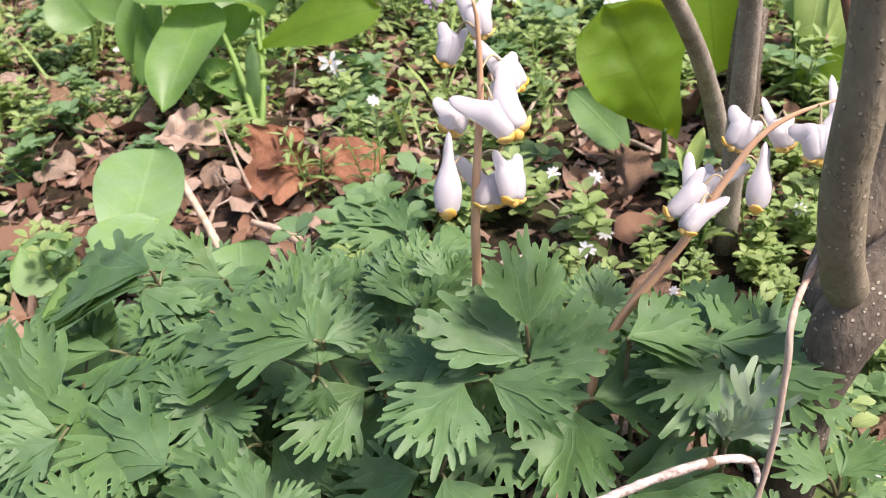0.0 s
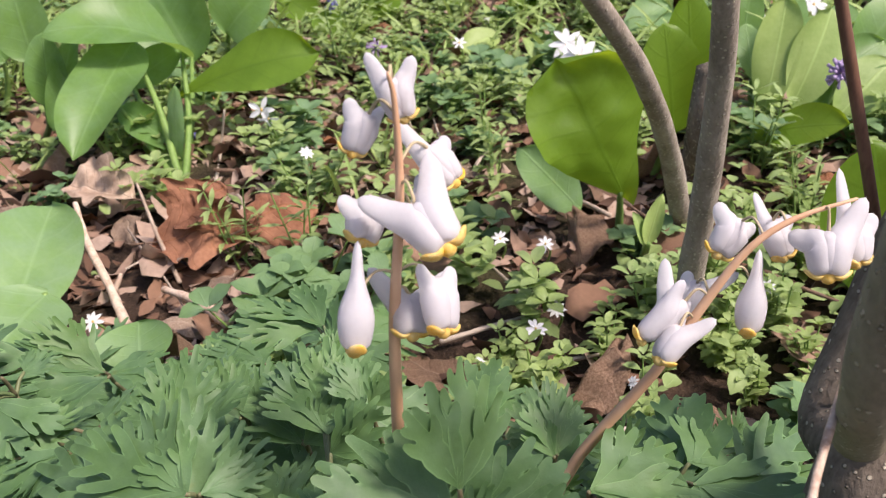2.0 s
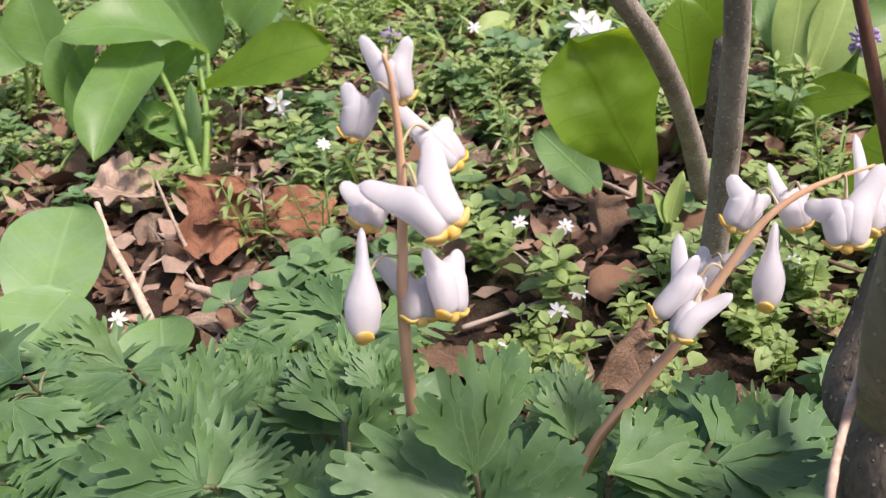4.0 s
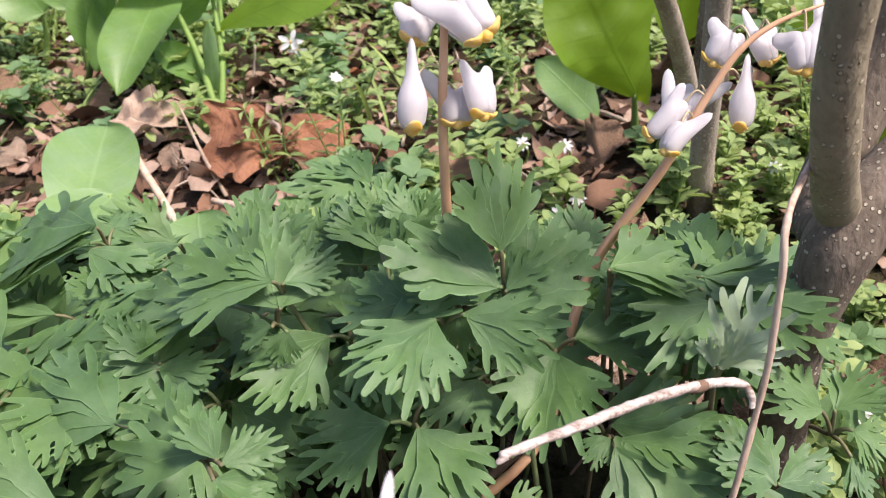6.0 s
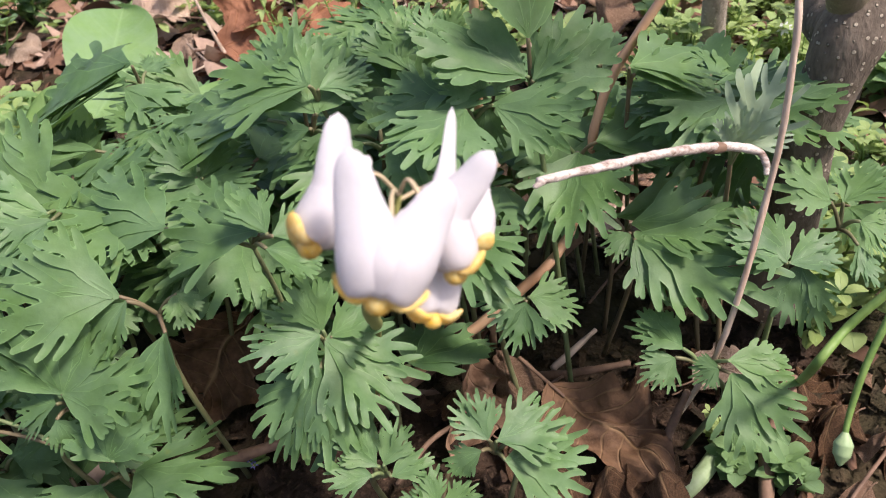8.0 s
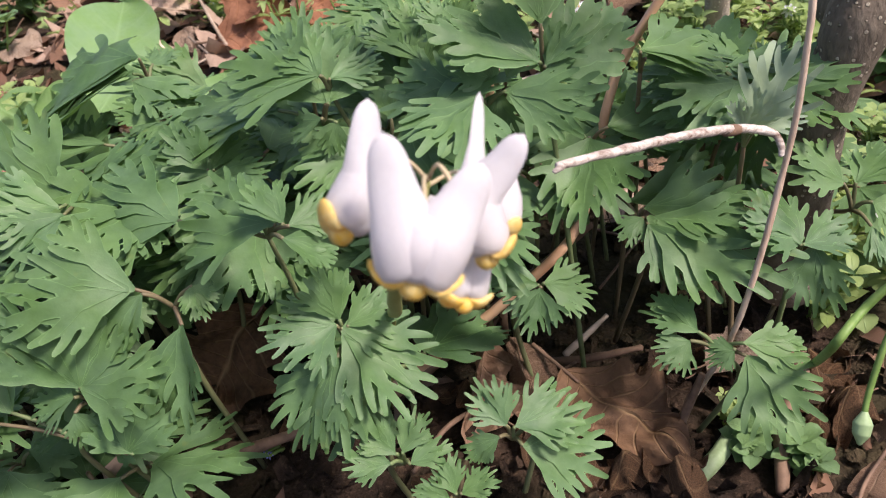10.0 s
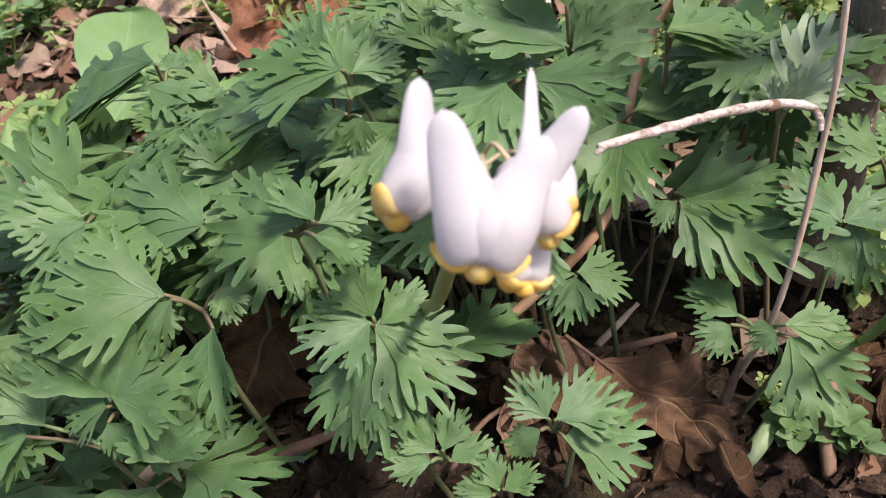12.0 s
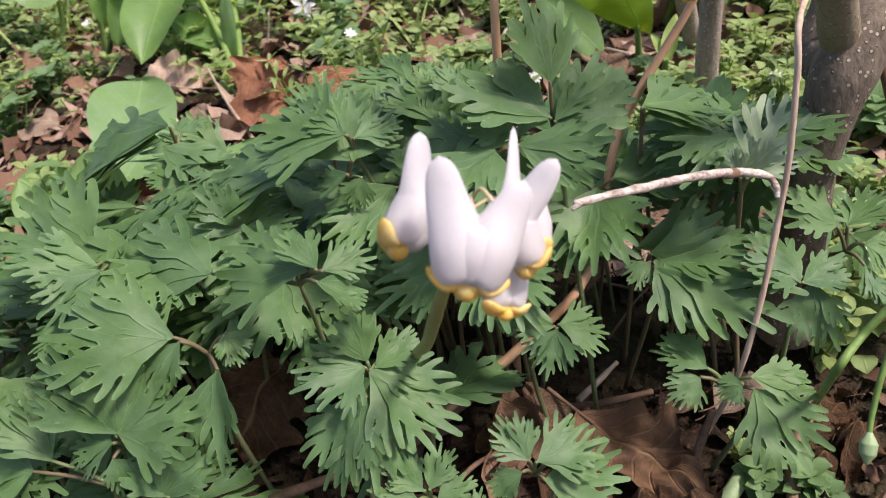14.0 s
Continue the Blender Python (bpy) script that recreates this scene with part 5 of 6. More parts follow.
# ---- the deeper layer of dead leaves, uncountable ----
def leaf_layer():
    r = random.Random(29)
    shapes = [blade(1.0, r.uniform(0.5, 0.8), r, 0.5, r.uniform(-0.4, 0.5), r.uniform(-0.9, 1.5), 0.08, 0.7, 7, 4, r.choice((0, 0, 0.25)), 0.14) for _ in range(8)]
    pieces = []
    while len(pieces) < 1450:
        wide = len(pieces) >= 650
        y = r.uniform(-0.9, 2.1) if wide else r.uniform(0.30, 1.5)
        x = r.uniform(-1, 1) * (1.5 if wide else 0.14 + 0.54 * y)
        if in_bed(x, y) or (bare_soil(x, y) and r.random() < 0.8) or (wide and (math.hypot(x, y - 0.6) > r.uniform(1.1, 1.5) or (abs(x) < 0.1 + 0.5 * y and y < 1.5) or math.hypot(x, y) < 0.3)):
            continue
        pieces.append(moved(r.choice(shapes), pose(x, y, height(x, y) + r.uniform(0.001, 0.006), r.uniform(-22, 22), r.uniform(-22, 22), r.uniform(0, 360)) @ Matrix.Scale(r.uniform(0.022, 0.05), 4)))
    return joined(pieces)


# ---- litter fragments, uncountable ----
def fragments():
    r = random.Random(33)
    pieces = []
    for k in range(14000):
        y = r.uniform(0.36, 1.5) if k < 8000 else r.uniform(-0.8, 2.0)
        x = r.uniform(-1, 1) * (0.14 + 0.55 * y if k < 8000 else 1.4)
        if (bare_soil(x, y) and r.random() < 0.6) or (k >= 8000 and math.hypot(x, y - 0.6) > r.uniform(1.1, 1.5)):
            continue
        b = blade(r.uniform(0.007, 0.026), r.uniform(0.005, 0.016), r, 0.5, r.uniform(-0.6, 0.6), r.uniform(-1.2, 1.5), 0.1, 0.6, 3, 2, 0.0, 0.12)
        pieces.append(moved(b, pose(x, y, height(x, y) + r.uniform(0.0005, 0.005), r.uniform(-35, 35), r.uniform(-35, 35), r.uniform(0, 360))))
    return joined(pieces)


def island_litter_material():
    m, nt, p, _ = base_material("litter_fragments", 0.85, 0.0, 0.2)
    g = nt.nodes.new("ShaderNodeNewGeometry")
    cr = nt.nodes.new("ShaderNodeValToRGB")
    cr.color_ramp.elements[0].color, cr.color_ramp.elements[1].color = (0.085, 0.042, 0.028, 1), (0.54, 0.41, 0.33, 1)
    e = cr.color_ramp.elements.new(0.45)
    e.color = (0.28, 0.155, 0.10, 1)
    nt.links.new(g.outputs["Random Per Island"], cr.inputs[0])
    n = noise_tex(nt, 300.0, 5.0)
    nt.links.new(mix(nt, calc(nt, "MULTIPLY", n, 0.7), cr.outputs[0], (0.10, 0.065, 0.045)), p.inputs["Base Color"])
    bump(nt, p, n, 0.6, 0.0006)
    return m


def crumbs():
    """Dark crumbs of leaf mould on the bare soil in front of and under the bed."""
    r = random.Random(47)
    pieces = []
    for _ in range(3200):
        x, y = r.uniform(-0.2, 0.2), r.uniform(0.10, 0.37)
        b = blade(r.uniform(0.003, 0.013), r.uniform(0.002, 0.008), r, 0.5, r.uniform(-0.6, 0.6), r.uniform(-1.2, 1.5), 0.1, 0.6, 3, 2, 0.0, 0.16)
        pieces.append(moved(b, pose(x, y, height(x, y) + r.uniform(0.0, 0.003), r.uniform(-45, 45), r.uniform(-45, 45), r.uniform(0, 360))))
    return joined(pieces)


LITTER = island_litter_material()
tagged(part("leaf_mould", crumbs(), SOIL), "dark crumbs of leaf mould on the soil", "leaf litter", kind="stuff")
tagged(part("leaf_layer", leaf_layer(), LITTER), "matted layer of pinkish brown dead leaves", "leaf litter", kind="stuff")
tagged(part("litter_fragments", fragments(), LITTER), "broken brown bits of dead leaves over the soil", "leaf litter", kind="stuff")


# ---- twigs and dry stems ----
def twig(points, r, material=TWIG, label="dry pale twig lying on the leaf litter", side=None):
    t = thing("twig", label, "twig", "fallen twigs")
    part("stem", tube(points, [r, r * 0.95, r * 0.8, r * 0.6], 8, 24, rough=0.2, seed=rng.random() * 50), material, t)
    if side:
        part("side_shoot", tube(side, [r * 0.7, r * 0.4], 6, 8, rough=0.2), material, t)
    return t


twig([(-0.1706, 0.4800, 0.0276), (-0.1874, 0.5050, 0.0336), (-0.2071, 0.5300, 0.0479), (-0.2195, 0.5500, 0.0628)], 0.0026, DRY_CANE, "thick pale broken twig on the litter")
twig([(-0.1925, 0.5150, 0.0227), (-0.1876, 0.5200, 0.0338)], 0.0018, DRY_CANE, "short pale twig stub")
twig([(-0.1163, 0.4750, 0.0291), (-0.1359, 0.4900, 0.0333), (-0.1588, 0.5050, 0.0325)], 0.003, DRY_CANE, "thick whitish broken twig on the litter")
twig([(-0.1563, 0.5200, 0.0281), (-0.1741, 0.5450, 0.0433), (-0.1913, 0.5700, 0.0657)], 0.0013, TWIG, "dry pale twig lying on the leaf litter")
twig([(-0.1262, 0.4898, 0.0216), (-0.1454, 0.6000, 0.0116), (-0.1293, 0.6600, 0.0434)], 0.001, TWIG, "thin dry stem leaning over the litter")
twig([(-0.0126, 0.4691, 0.0221), (0.0118, 0.4787, 0.0243), (0.0340, 0.4878, 0.0258)], 0.0014, TWIG, "dry pale twig lying on the leaf litter")
twig([(0.0296, 0.4491, 0.0211), (0.0606, 0.4549, 0.0236)], 0.0014, TWIG, "dry pale twig lying on the leaf litter")
twig([(0.0472, 0.3795, 0.0409), (0.0804, 0.3821, 0.0413)], 0.0014, TWIG, "dry pale twig lying on the leaf litter")
twig([(0.1423, 0.5111, 0.0383), (0.1603, 0.4894, 0.0374), (0.1759, 0.4745, 0.0367)], 0.0012, DARK_STEM, "dry pale twig lying on the leaf litter")
twig([(-0.1705, 0.8022, 0.0446), (-0.1284, 0.7798, 0.0432), (-0.1066, 0.7585, 0.0425)], 0.0015, TWIG, "dry pale twig lying on the leaf litter")
twig([(-0.1736, 0.6439, 0.0304), (-0.1852, 0.7000, 0.0359), (-0.1770, 0.7000, 0.0676)], 0.0012, TWIG, "thin pale dry stem standing in the litter")
twig([(-0.0600, 0.2417, 0.0160), (-0.0304, 0.2570, 0.0271), (-0.0051, 0.2775, 0.0360), (0.0220, 0.2972, 0.0472)], 0.0026, DARK_STEM, "thick brown old stem lying under the bed")
twig([(0.0007, 0.2685, 0.0125), (0.0168, 0.2670, 0.0143), (0.0349, 0.2683, 0.0166)], 0.0017, DARK_STEM, "brown old stem on the soil")
twig([(0.0344, 0.2233, 0.0047), (0.0394, 0.2280, 0.0230), (0.0452, 0.2312, 0.0385)], 0.0016, DARK_STEM, "dark stem rising from the soil")
twig([(-0.1039, 0.2309, 0.0152), (-0.0883, 0.2338, 0.0168), (-0.0688, 0.2429, 0.0161)], 0.0024, DARK_STEM, "brown old stem under the leaves")
twig([(0.0100, 0.2689, 0.0150), (0.0256, 0.2844, 0.0178)], 0.0013, TWIG, "dry pale twig lying on the leaf litter")
twig([(0.0843, 0.2619, 0.0112), (0.0699, 0.2330, 0.0132), (0.0642, 0.2133, 0.0092)], 0.003, DARK_STEM, "flat grey-brown stalk on the soil")
twig([(-0.0890, 0.3014, 0.0272), (-0.0612, 0.3029, 0.0316), (-0.0518, 0.2988, 0.0268)], 0.0018, DARK_STEM, "dry pale twig lying on the leaf litter")
for _ in range(95):
    y = litter.uniform(0.22, 1.3)
    x = litter.uniform(-1, 1) * (0.12 + 0.5 * y)
    a, n = litter.uniform(0, 6.283), litter.uniform(0.03, 0.12)
    pts = []
    for s in (0, 0.35, 0.7, 1):
        px, py = x + n * s * math.cos(a) + litter.uniform(-0.004, 0.004), y + n * s * math.sin(a) + litter.uniform(-0.004, 0.004)
        pts.append((px, py, height(px, py) + 0.006 + litter.uniform(0, 0.006)))
    twig(pts, litter.uniform(0.0006, 0.0016) * (1.0 if y > 0.33 else 0.6), litter.choice((TWIG, TWIG, DARK_STEM)) if y > 0.33 else DARK_STEM)


# ---- small ground plants ----
def sprig(seed, stems, tall, leaf_len, leaf_wid, round_leaf=0.6, pairs=4):
    """Foliage and stems of one low plant with paired leaves."""
    r = random.Random(seed)
    leaves, stalks = [], []
    for _ in range(stems):
        a, lean, h = r.uniform(0, 6.283), r.uniform(0.1, 0.8), tall * r.uniform(0.6, 1.1)
        top = Vector((math.cos(a) * lean * h, math.sin(a) * lean * h, h))
        root = Vector((r.uniform(-0.004, 0.004), r.uniform(-0.004, 0.004), -0.004))
        line = [root, root * 0.4 + top * 0.5 + Vector((0, 0, -0.1 * h)), top]
        stalks.append(tube(line, [0.0007, 0.0006, 0.0004], 5, 6, close=False))
        path = curve(line, 12)
        for k in range(pairs):
            c = path[min(12, int(12 * (0.25 + 0.75 * (k + 1) / pairs)))]
            turn = a + (k % 2) * 1.57 + r.uniform(-0.3, 0.3)
            size = (0.65 + 0.5 * math.sin(math.pi * (k + 1) / (pairs + 0.6)))
            for half in range(2 if k < pairs - 1 else 4):
                d = turn + half * (3.1416 if k < pairs - 1 else 1.57)
                b = blade(leaf_len * size * r.uniform(0.8, 1.15), leaf_wid * size, r, 0.5, 0.3, r.uniform(0.1, 0.9), 0.04, round_leaf, 4, 2)
                leaves.append(moved(b, Matrix.Translation(c) @ pose(0, 0, 0, 0, -r.uniform(5, 45), math.degrees(d)) @ Matrix.Translation((0.001, 0, 0))))
    return joined(leaves), joined(stalks)


def star(size, petals, r, droop=0.3):
    return joined([moved(blade(size, size * 0.42, r, 0.55, 0.2, droop, 0.03, 0.7, 5, 4), pose(0, 0, 0, 0, r.uniform(-15, 5), 360 * k / petals + r.uniform(-6, 6))) for k in range(petals)])


SPRIGS = []
for k, (stems, tall, ll, lw, rl, pairs, mat, kind) in enumerate((
        (7, 0.030, 0.0085, 0.0055, 0.6, 4, WEED, "chickweed"), (9, 0.024, 0.0080, 0.0052, 0.6, 4, WEED, "chickweed"),
        (5, 0.040, 0.0100, 0.0060, 0.6, 5, WEED, "chickweed"), (8, 0.018, 0.0100, 0.0090, 0.5, 2, DULL_WEED, "ground_ivy"),
        (6, 0.026, 0.0125, 0.0105, 0.5, 2, DULL_WEED, "ground_ivy"), (3, 0.048, 0.0140, 0.0034, 0.8, 5, WEED, "bedstraw"))):
    foliage, stalks = sprig(100 + k, stems, tall, ll, lw, rl, pairs)
    a = part("foliage", foliage, mat)
    b = part("stem", stalks, WEED_STEM)
    SPRIGS.append((kind, a.data, b.data))
    bpy.data.objects.remove(a), bpy.data.objects.remove(b)
ob = part("bloom", star(0.0042, 8, random.Random(5)), STAR_WHITE)
STAR_MESH = ob.data
bpy.data.objects.remove(ob)
SPRIG_LABEL = {"chickweed": "low chickweed with small oval leaves", "ground_ivy": "low ground ivy with dull rounded leaves", "bedstraw": "bedstraw sprig with whorls of narrow leaves"}


def ground_plant(k, x, y, size, yaw, rng, bloom=False):
    kind, foliage, stalks = SPRIGS[k]
    t = thing(kind, SPRIG_LABEL[kind] + (", one white bloom" if bloom else ""), "ground plant", "low plants on the woodland floor", at=pose(x, y, height(x, y), rng.uniform(-8, 8), rng.uniform(-8, 8), yaw) @ Matrix.Scale(size, 4))
    tagged(part("foliage", foliage, WEED, t), kind="stuff")
    tagged(part("stem", stalks, WEED_STEM, t), kind="stuff")
    if bloom:
        f = part("bloom", STAR_MESH, STAR_WHITE, t)
        tagged(f, "white star-shaped flower", kind="stuff")
        f.matrix_local = pose(rng.uniform(-0.008, 0.008), rng.uniform(-0.008, 0.004), 0.030, 35, rng.uniform(-20, 20), rng.uniform(0, 90))
    return t


weeds = random.Random(55)
count = 0
while count < 290:
    y = weeds.uniform(0.30, 1.3)
    x = weeds.uniform(-1, 1) * (0.10 + 0.50 * y)
    if in_bed(x, y) or kept_clear(x, y) or (litter_gap(x, y) and weeds.random() < 0.55) or (bare_soil(x, y) and weeds.random() < 0.6):
        continue
    if noise.noise(Vector((x * 9, y * 9, 3))) < -0.28:
        continue
    k = weeds.choice((0, 0, 1, 1, 2, 3, 3, 4, 5)) if x > -0.05 else weeds.choice((0, 1, 2, 3, 3, 4, 4, 5))
    ground_plant(k, x, y, weeds.uniform(0.75, 1.25), weeds.uniform(0, 360), weeds, k < 3 and weeds.random() < 0.18)
    count += 1


for k in range(16):
    a, d = weeds.uniform(0, 6.283), math.sqrt(weeds.random())
    x, y = 0.05 + 0.11 * d * math.cos(a), 0.455 + 0.075 * d * math.sin(a)
    if not in_bed(x, y):
        ground_plant(weeds.choice((0, 1, 1, 2, 0)), x, y, weeds.uniform(0.6, 0.95), weeds.uniform(0, 360), weeds, weeds.random() < 0.25)


ground_plant(5, -0.0930, 0.5410, 1.00, 20, weeds)
ground_plant(5, -0.1230, 0.5540, 0.50, 80, weeds)
ground_plant(5, 0.0130, 0.6460, 0.90, 140, weeds)


def far_chickweed():
    """The low plants beyond the nearest ones, too many to tell apart."""
    r = random.Random(91)
    sets = [sprig(400 + k, 6, 0.026, 0.0100, 0.0066, 0.55, 3)[0] for k in range(5)]
    pieces = []
    while len(pieces) < 700:
        wide = len(pieces) >= 260
        y = r.uniform(-0.9, 2.1) if wide else r.uniform(0.48, 1.5)
        x = r.uniform(-1, 1) * (1.5 if wide else 0.12 + 0.54 * y)
        if (wide and (math.hypot(x, y - 0.6) > r.uniform(1.1, 1.5) or (abs(x) < 0.1 + 0.5 * max(y, 0) and y < 1.5) or math.hypot(x, y) < 0.3)) or in_bed(x, y) or kept_clear(x, y) or (litter_gap(x, y) and r.random() < 0.8) or (bare_soil(x, y) and r.random() < 0.75) or noise.noise(Vector((x * 9, y * 9, 3))) < -0.2:
            continue
        pieces.append(moved(r.choice(sets), pose(x, y, height(x, y), 0, 0, r.uniform(0, 360)) @ Matrix.Scale(r.uniform(0.7, 1.25), 4)))
    return joined(pieces)


tagged(part("chickweed_carpet", far_chickweed(), WEED), "dense low chickweed over the woodland floor", "ground plants", kind="stuff")


def carpet():
    r = random.Random(77)
    pieces = []
    while len(pieces) < 15000:
        wide = len(pieces) >= 9500
        y = r.uniform(-0.9, 2.1) if wide else r.uniform(0.42, 1.7)
        x = r.uniform(-1, 1) * (1.5 if wide else 0.15 + 0.56 * y)
        if (wide and (math.hypot(x, y - 0.6) > r.uniform(1.1, 1.5) or math.hypot(x, y) < 0.3)) or in_bed(x, y) or kept_clear(x, y) or (litter_gap(x, y) and r.random() < 0.8) or (bare_soil(x, y) and r.random() < 0.75) or noise.noise(Vector((x * 11, y * 11, 8))) < -0.1:
            continue
        b = blade(r.uniform(0.006, 0.014), r.uniform(0.005, 0.010), r, 0.5, 0.3, r.uniform(0.1, 0.9), 0.04, 0.55, 4, 2)
        pieces.append(moved(b, pose(x, y, height(x, y) + r.uniform(0.002, 0.022), r.uniform(-30, 30), r.uniform(-40, 25), r.uniform(0, 360))))
    return joined(pieces)


tagged(part("green_carpet", carpet(), WEED), "tiny green seedlings between the low plants", "ground plants", kind="stuff")


def grass_clump(x, y, n, tall, seed, label="thin green grass blades rising from the litter"):
    r = random.Random(seed)
    t = thing("grass_tuft", label, "grass", "grass tufts")
    for _ in range(n):
        h = tall * r.uniform(0.6, 1.1)
        a = r.uniform(0, 6.283)
        b = blade(h, r.uniform(0.0022, 0.0036), r, 0.4, 0.5, r.uniform(0.3, 1.2), 0.0, 0.4, 10, 2)
        part("grass_blade", moved(b, Matrix.Translation((x + r.uniform(-0.006, 0.006), y + r.uniform(-0.006, 0.006), height(x, y) - 0.002)) @ pose(0, 0, 0, 0, -r.uniform(55, 85), math.degrees(a))), GRASS, t)


for k in range(34):
    y = weeds.uniform(0.5, 1.25)
    x = weeds.uniform(-1, 1) * (0.1 + 0.5 * y)
    grass_clump(x, y, weeds.randint(2, 5), weeds.uniform(0.04, 0.09), 300 + k)


def far_grass():
    """Pale grass and soft leaves that close the far end of the floor."""
    r = random.Random(131)
    pieces = []
    while len(pieces) < 2600:
        y = r.uniform(0.85, 1.6)
        x = r.uniform(-0.5, 0.62) * y
        if x < 0.1 and r.random() < 0.6:
            continue
        h = r.uniform(0.03, 0.085)
        wide = r.choice((0.0028, 0.0035, 0.010))
        b = blade(h if wide < 0.01 else h * 0.45, wide, r, 0.45, 0.4, r.uniform(0.3, 1.2), 0.02, 0.5, 6, 2)
        pieces.append(moved(b, pose(x, y, height(x, y) - 0.001 + (0.02 * r.random() if wide > 0.009 else 0), 0, 0, r.uniform(0, 360)) @ pose(0, 0, 0, 0, -r.uniform(25, 85), 0)))
    return joined(pieces)


tagged(part("far_grass", far_grass(), GRASS), "soft pale green grass in the far undergrowth", "grass", kind="stuff")


# ---- flowers among the far leaves ----
def star_flower(top, root, size, petals, material, label, face=35, name="star_flower"):
    t = thing(name, label, "flower")
    top, root = Vector(top), Vector(root)
    part("stem", tube([root, (root + top) / 2 + Vector((0.003, 0, 0.002)), top], [0.0008, 0.0006], 6, 10), WEED_STEM, t)
    r = random.Random(int(abs(top.x) * 1e5))
    for k in range(petals):
        b = blade(size, size * 0.40, r, 0.55, 0.25, r.uniform(0.1, 0.5), 0.03, 0.7, 6, 4)
        part("petal", moved(b, Matrix.Translation(top) @ pose(0, 0, 0, face, 0, 0) @ pose(0, 0, 0, 0, r.uniform(-20, 5), 360 * k / petals + r.uniform(-8, 8))), material, t)
    part("centre", tube([top - Vector((0, 0, 0.0005)), top + Vector((0, -0.0006, 0.001))], [size * 0.10, size * 0.07], 8, 4), LIP, t, "yellow centre")


def lilac_flower(top, root, size, n, material, label):
    """A round head of many small tubular florets on a stalk."""
    t = thing("lilac_flower", label, "flower")
    top, root = Vector(top), Vector(root)
    part("stem", tube([root, (root + top) / 2 + Vector((-0.003, 0, 0)), top], [0.0012, 0.0009], 6, 10), WEED_STEM, t)
    r = random.Random(n)
    for _ in range(n):
        d = Vector((r.gauss(0, 1), r.gauss(0, 1), r.gauss(0.25, 0.8))).normalized()
        a, e = top + d * size * 0.15, top + d * size * r.uniform(0.75, 1.05)
        part("floret", tube([a, (a + e) / 2, e], [size * 0.04, size * 0.07, size * 0.12], 7, 5), material, t)


star_flower((0.0848, 0.8091, 0.0704), (0.0848, 0.8171, 0.0359), 0.018, 8, STAR_WHITE, "white many-petalled spring flower among leaves", 50, "star_flower")
star_flower((0.0764, 0.8454, 0.0721), (0.0764, 0.8534, 0.0379), 0.016, 8, STAR_WHITE, "white many-petalled spring flower among leaves", 40, "star_flower")
star_flower((-0.0154, 0.8753, 0.0689), (-0.0154, 0.8833, 0.0396), 0.007, 6, STAR_WHITE, "small white spring flower above the weeds", 35, "star_flower")
star_flower((-0.1447, 0.6811, 0.0728), (-0.1447, 0.6891, 0.0289), 0.010, 5, STAR_WHITE, "white nodding flower with narrow petals", 75, "star_flower")
star_flower((-0.1396, 0.6768, 0.0680), (-0.1396, 0.6848, 0.0287), 0.008, 4, STAR_WHITE, "white nodding flower with narrow petals", 120, "star_flower")
star_flower((0.2910, 0.8877, 0.0893), (0.2910, 0.8957, 0.0403), 0.012, 8, STAR_WHITE, "white spring flower in the far weeds", 45, "star_flower")
star_flower((0.2585, 0.9074, 0.0708), (0.2585, 0.9154, 0.0413), 0.01, 7, STAR_WHITE, "white spring flower in the far weeds", 45, "star_flower")
star_flower((-0.3794, 0.8175, 0.0558), (-0.3794, 0.8255, 0.0364), 0.005, 8, STAR_WHITE, "tiny white star flower of chickweed", 35, "star_flower")
star_flower((-0.1801, 0.4683, 0.0357), (-0.1801, 0.4763, 0.0172), 0.0055, 8, STAR_WHITE, "tiny white star flower of chickweed", 35, "star_flower")
star_flower((-0.2040, 0.6294, 0.0372), (-0.2040, 0.6374, 0.0261), 0.005, 8, STAR_WHITE, "tiny white star flower of chickweed", 35, "star_flower")
star_flower((0.0425, 0.4737, 0.0365), (0.0425, 0.4817, 0.0175), 0.005, 8, STAR_WHITE, "tiny white star flower of chickweed", 35, "star_flower")
star_flower((0.0320, 0.4588, 0.0354), (0.0320, 0.4668, 0.0167), 0.0055, 8, STAR_WHITE, "tiny white star flower of chickweed", 35, "star_flower")
star_flower((0.0408, 0.5359, 0.0397), (0.0408, 0.5439, 0.0209), 0.005, 8, STAR_WHITE, "tiny white star flower of chickweed", 35, "star_flower")
star_flower((0.0167, 0.5414, 0.0405), (0.0167, 0.5494, 0.0212), 0.005, 8, STAR_WHITE, "tiny white star flower of chickweed", 35, "star_flower")
star_flower((-0.2079, 0.7139, 0.0445), (-0.2079, 0.7219, 0.0307), 0.004, 5, VIOLET, "tiny blue flower in the weeds", 35, "star_flower")
star_flower((-0.0862, 0.2374, 0.0106), (-0.0862, 0.2454, 0.0045), 0.0016, 5, VIOLET, "tiny violet flower near the soil", 35, "star_flower")
star_flower((-0.0845, 0.2356, 0.0113), (-0.0845, 0.2436, 0.0044), 0.0014, 5, VIOLET, "tiny violet flower near the soil", 35, "star_flower")
lilac_flower((0.2378, 0.6783, 0.0877), (0.2378, 0.6883, 0.0289), 0.0105, 60, LILAC, "round lilac flower head among broad leaves")
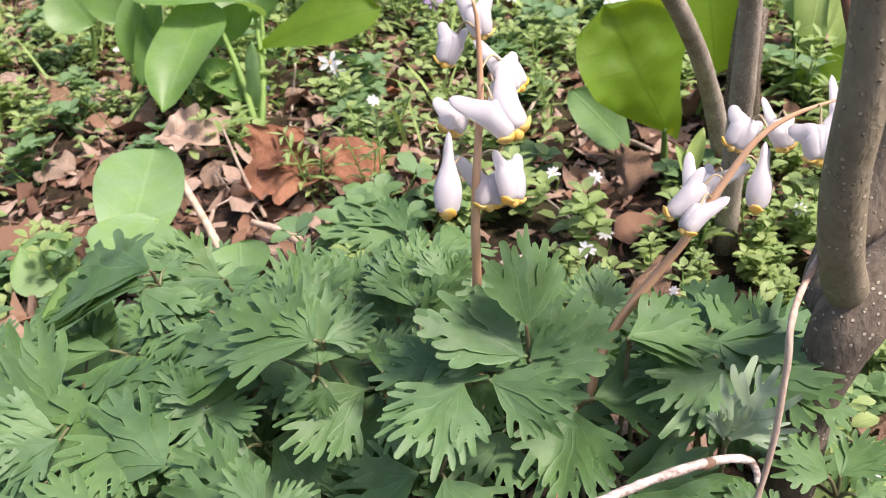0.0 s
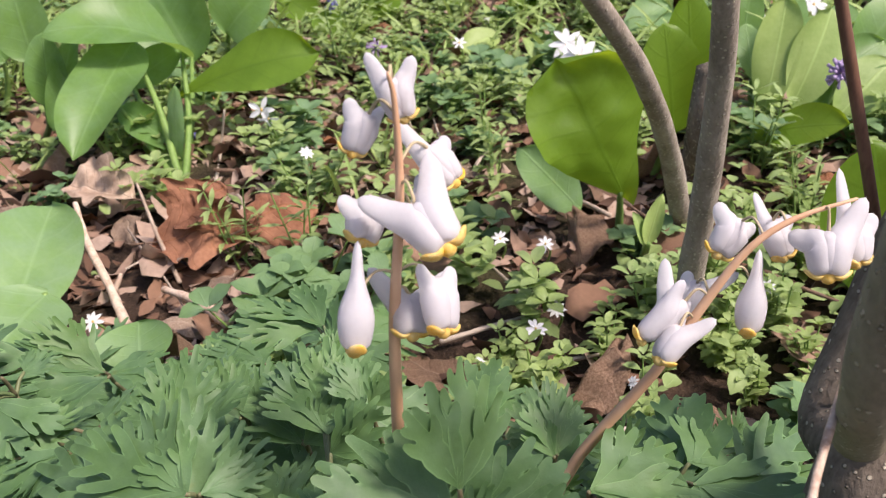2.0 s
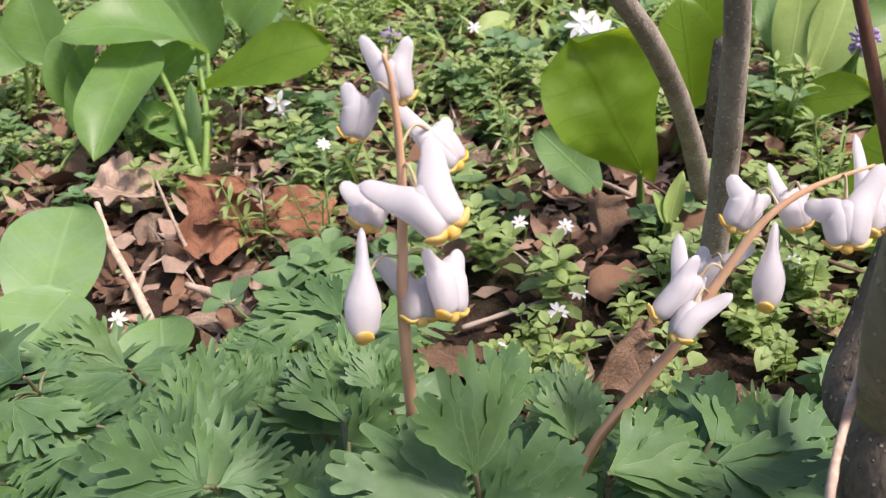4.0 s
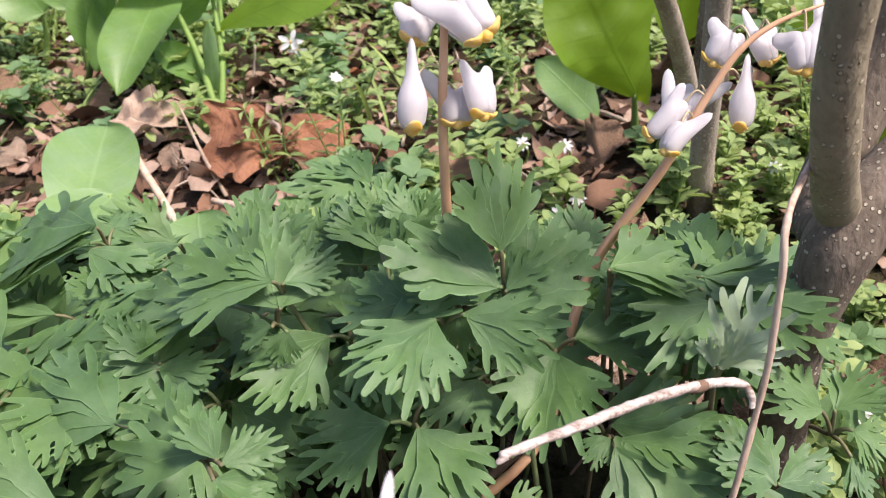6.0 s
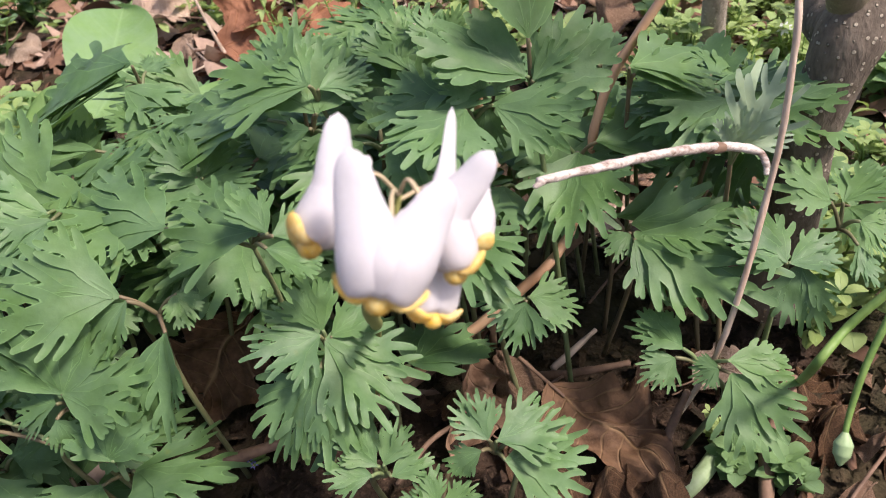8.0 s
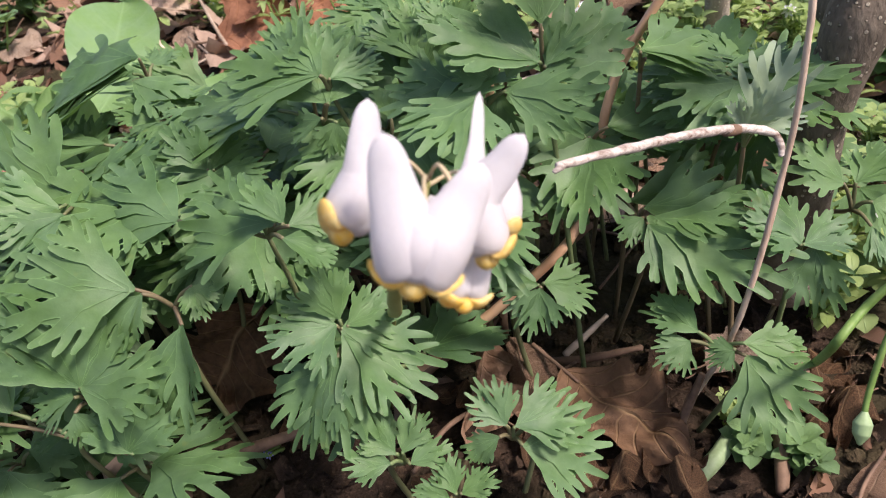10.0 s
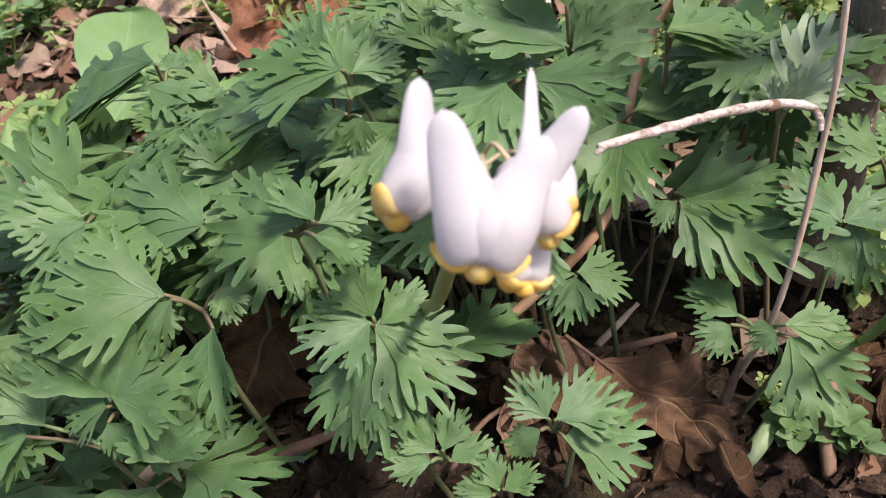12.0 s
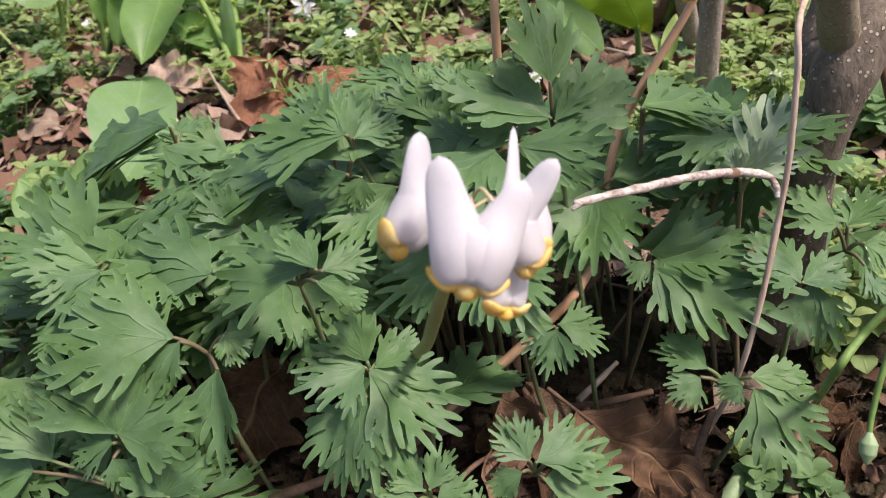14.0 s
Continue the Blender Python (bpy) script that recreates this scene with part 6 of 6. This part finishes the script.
lilac_flower((-0.0842, 0.8338, 0.0766), (-0.0842, 0.8438, 0.0374), 0.009, 24, LILAC, "small lilac flower head in the weeds")
lilac_flower((-0.1483, 0.9886, 0.0849), (-0.1483, 0.9986, 0.0459), 0.008, 22, VIOLET, "small violet flower head in the weeds")


# ---- foreground shoots ----
def shoot(points, radii, material, name, label, category):
    t = thing(name, label, category)
    part("stem", tube(points, radii, 9, 24), material, t)
    return t


shoot([(0.0880, 0.2663, 0.0053), (0.0621, 0.1969, 0.0753), (0.0688, 0.1980, 0.0864), (0.0761, 0.1982, 0.0957)], [0.0011, 0.001, 0.0009], WEED_STEM, "green_shoot", "smooth green shoot bending over the soil", "shoot")
shoot([(0.0747, 0.1941, 0.0928), (0.0702, 0.1903, 0.0827), (0.0675, 0.1871, 0.0731), (0.0661, 0.1844, 0.0685)], [0.0008, 0.0007, 0.0006], WEED_STEM, "nodding_stalk", "drooping green stalk ending in a bud", "shoot")
shoot([(0.0664, 0.1850, 0.0695), (0.0657, 0.1832, 0.0664), (0.0649, 0.1815, 0.0636)], [0.0006, 0.002, 0.0018, 0.0004], BUD, "flower_bud", "pale green closed bud hanging down", "bud")
shoot([(0.0562, 0.2349, 0.0114), (0.0496, 0.2263, 0.0103), (0.0390, 0.2180, 0.0066)], [0.0022, 0.0026, 0.0027, 0.0024], BUD, "pale_sheath", "pale green fleshy sheath lying on the soil", "shoot")
shoot([(0.0394, 0.2277, 0.0148), (0.0412, 0.2210, 0.0150), (0.0388, 0.2192, 0.0086)], [0.0005, 0.0005, 0.0004], DRY_CANE, "dry_tendril", "curled whitish dry tendril", "tendril")
ground_plant(0, 0.0555, 0.2418, 0.34, 305, weeds)
ground_plant(3, 0.0734, 0.2243, 0.6, 100, weeds)
ground_plant(3, 0.0610, 0.2300, 0.55, 60, weeds)
ground_plant(3, -0.0583, 0.2630, 0.6, 0, weeds)
ground_plant(0, 0.0988, 0.2889, 1.0, 100, weeds)
ground_plant(0, 0.1111, 0.3105, 1.0, 120, weeds)
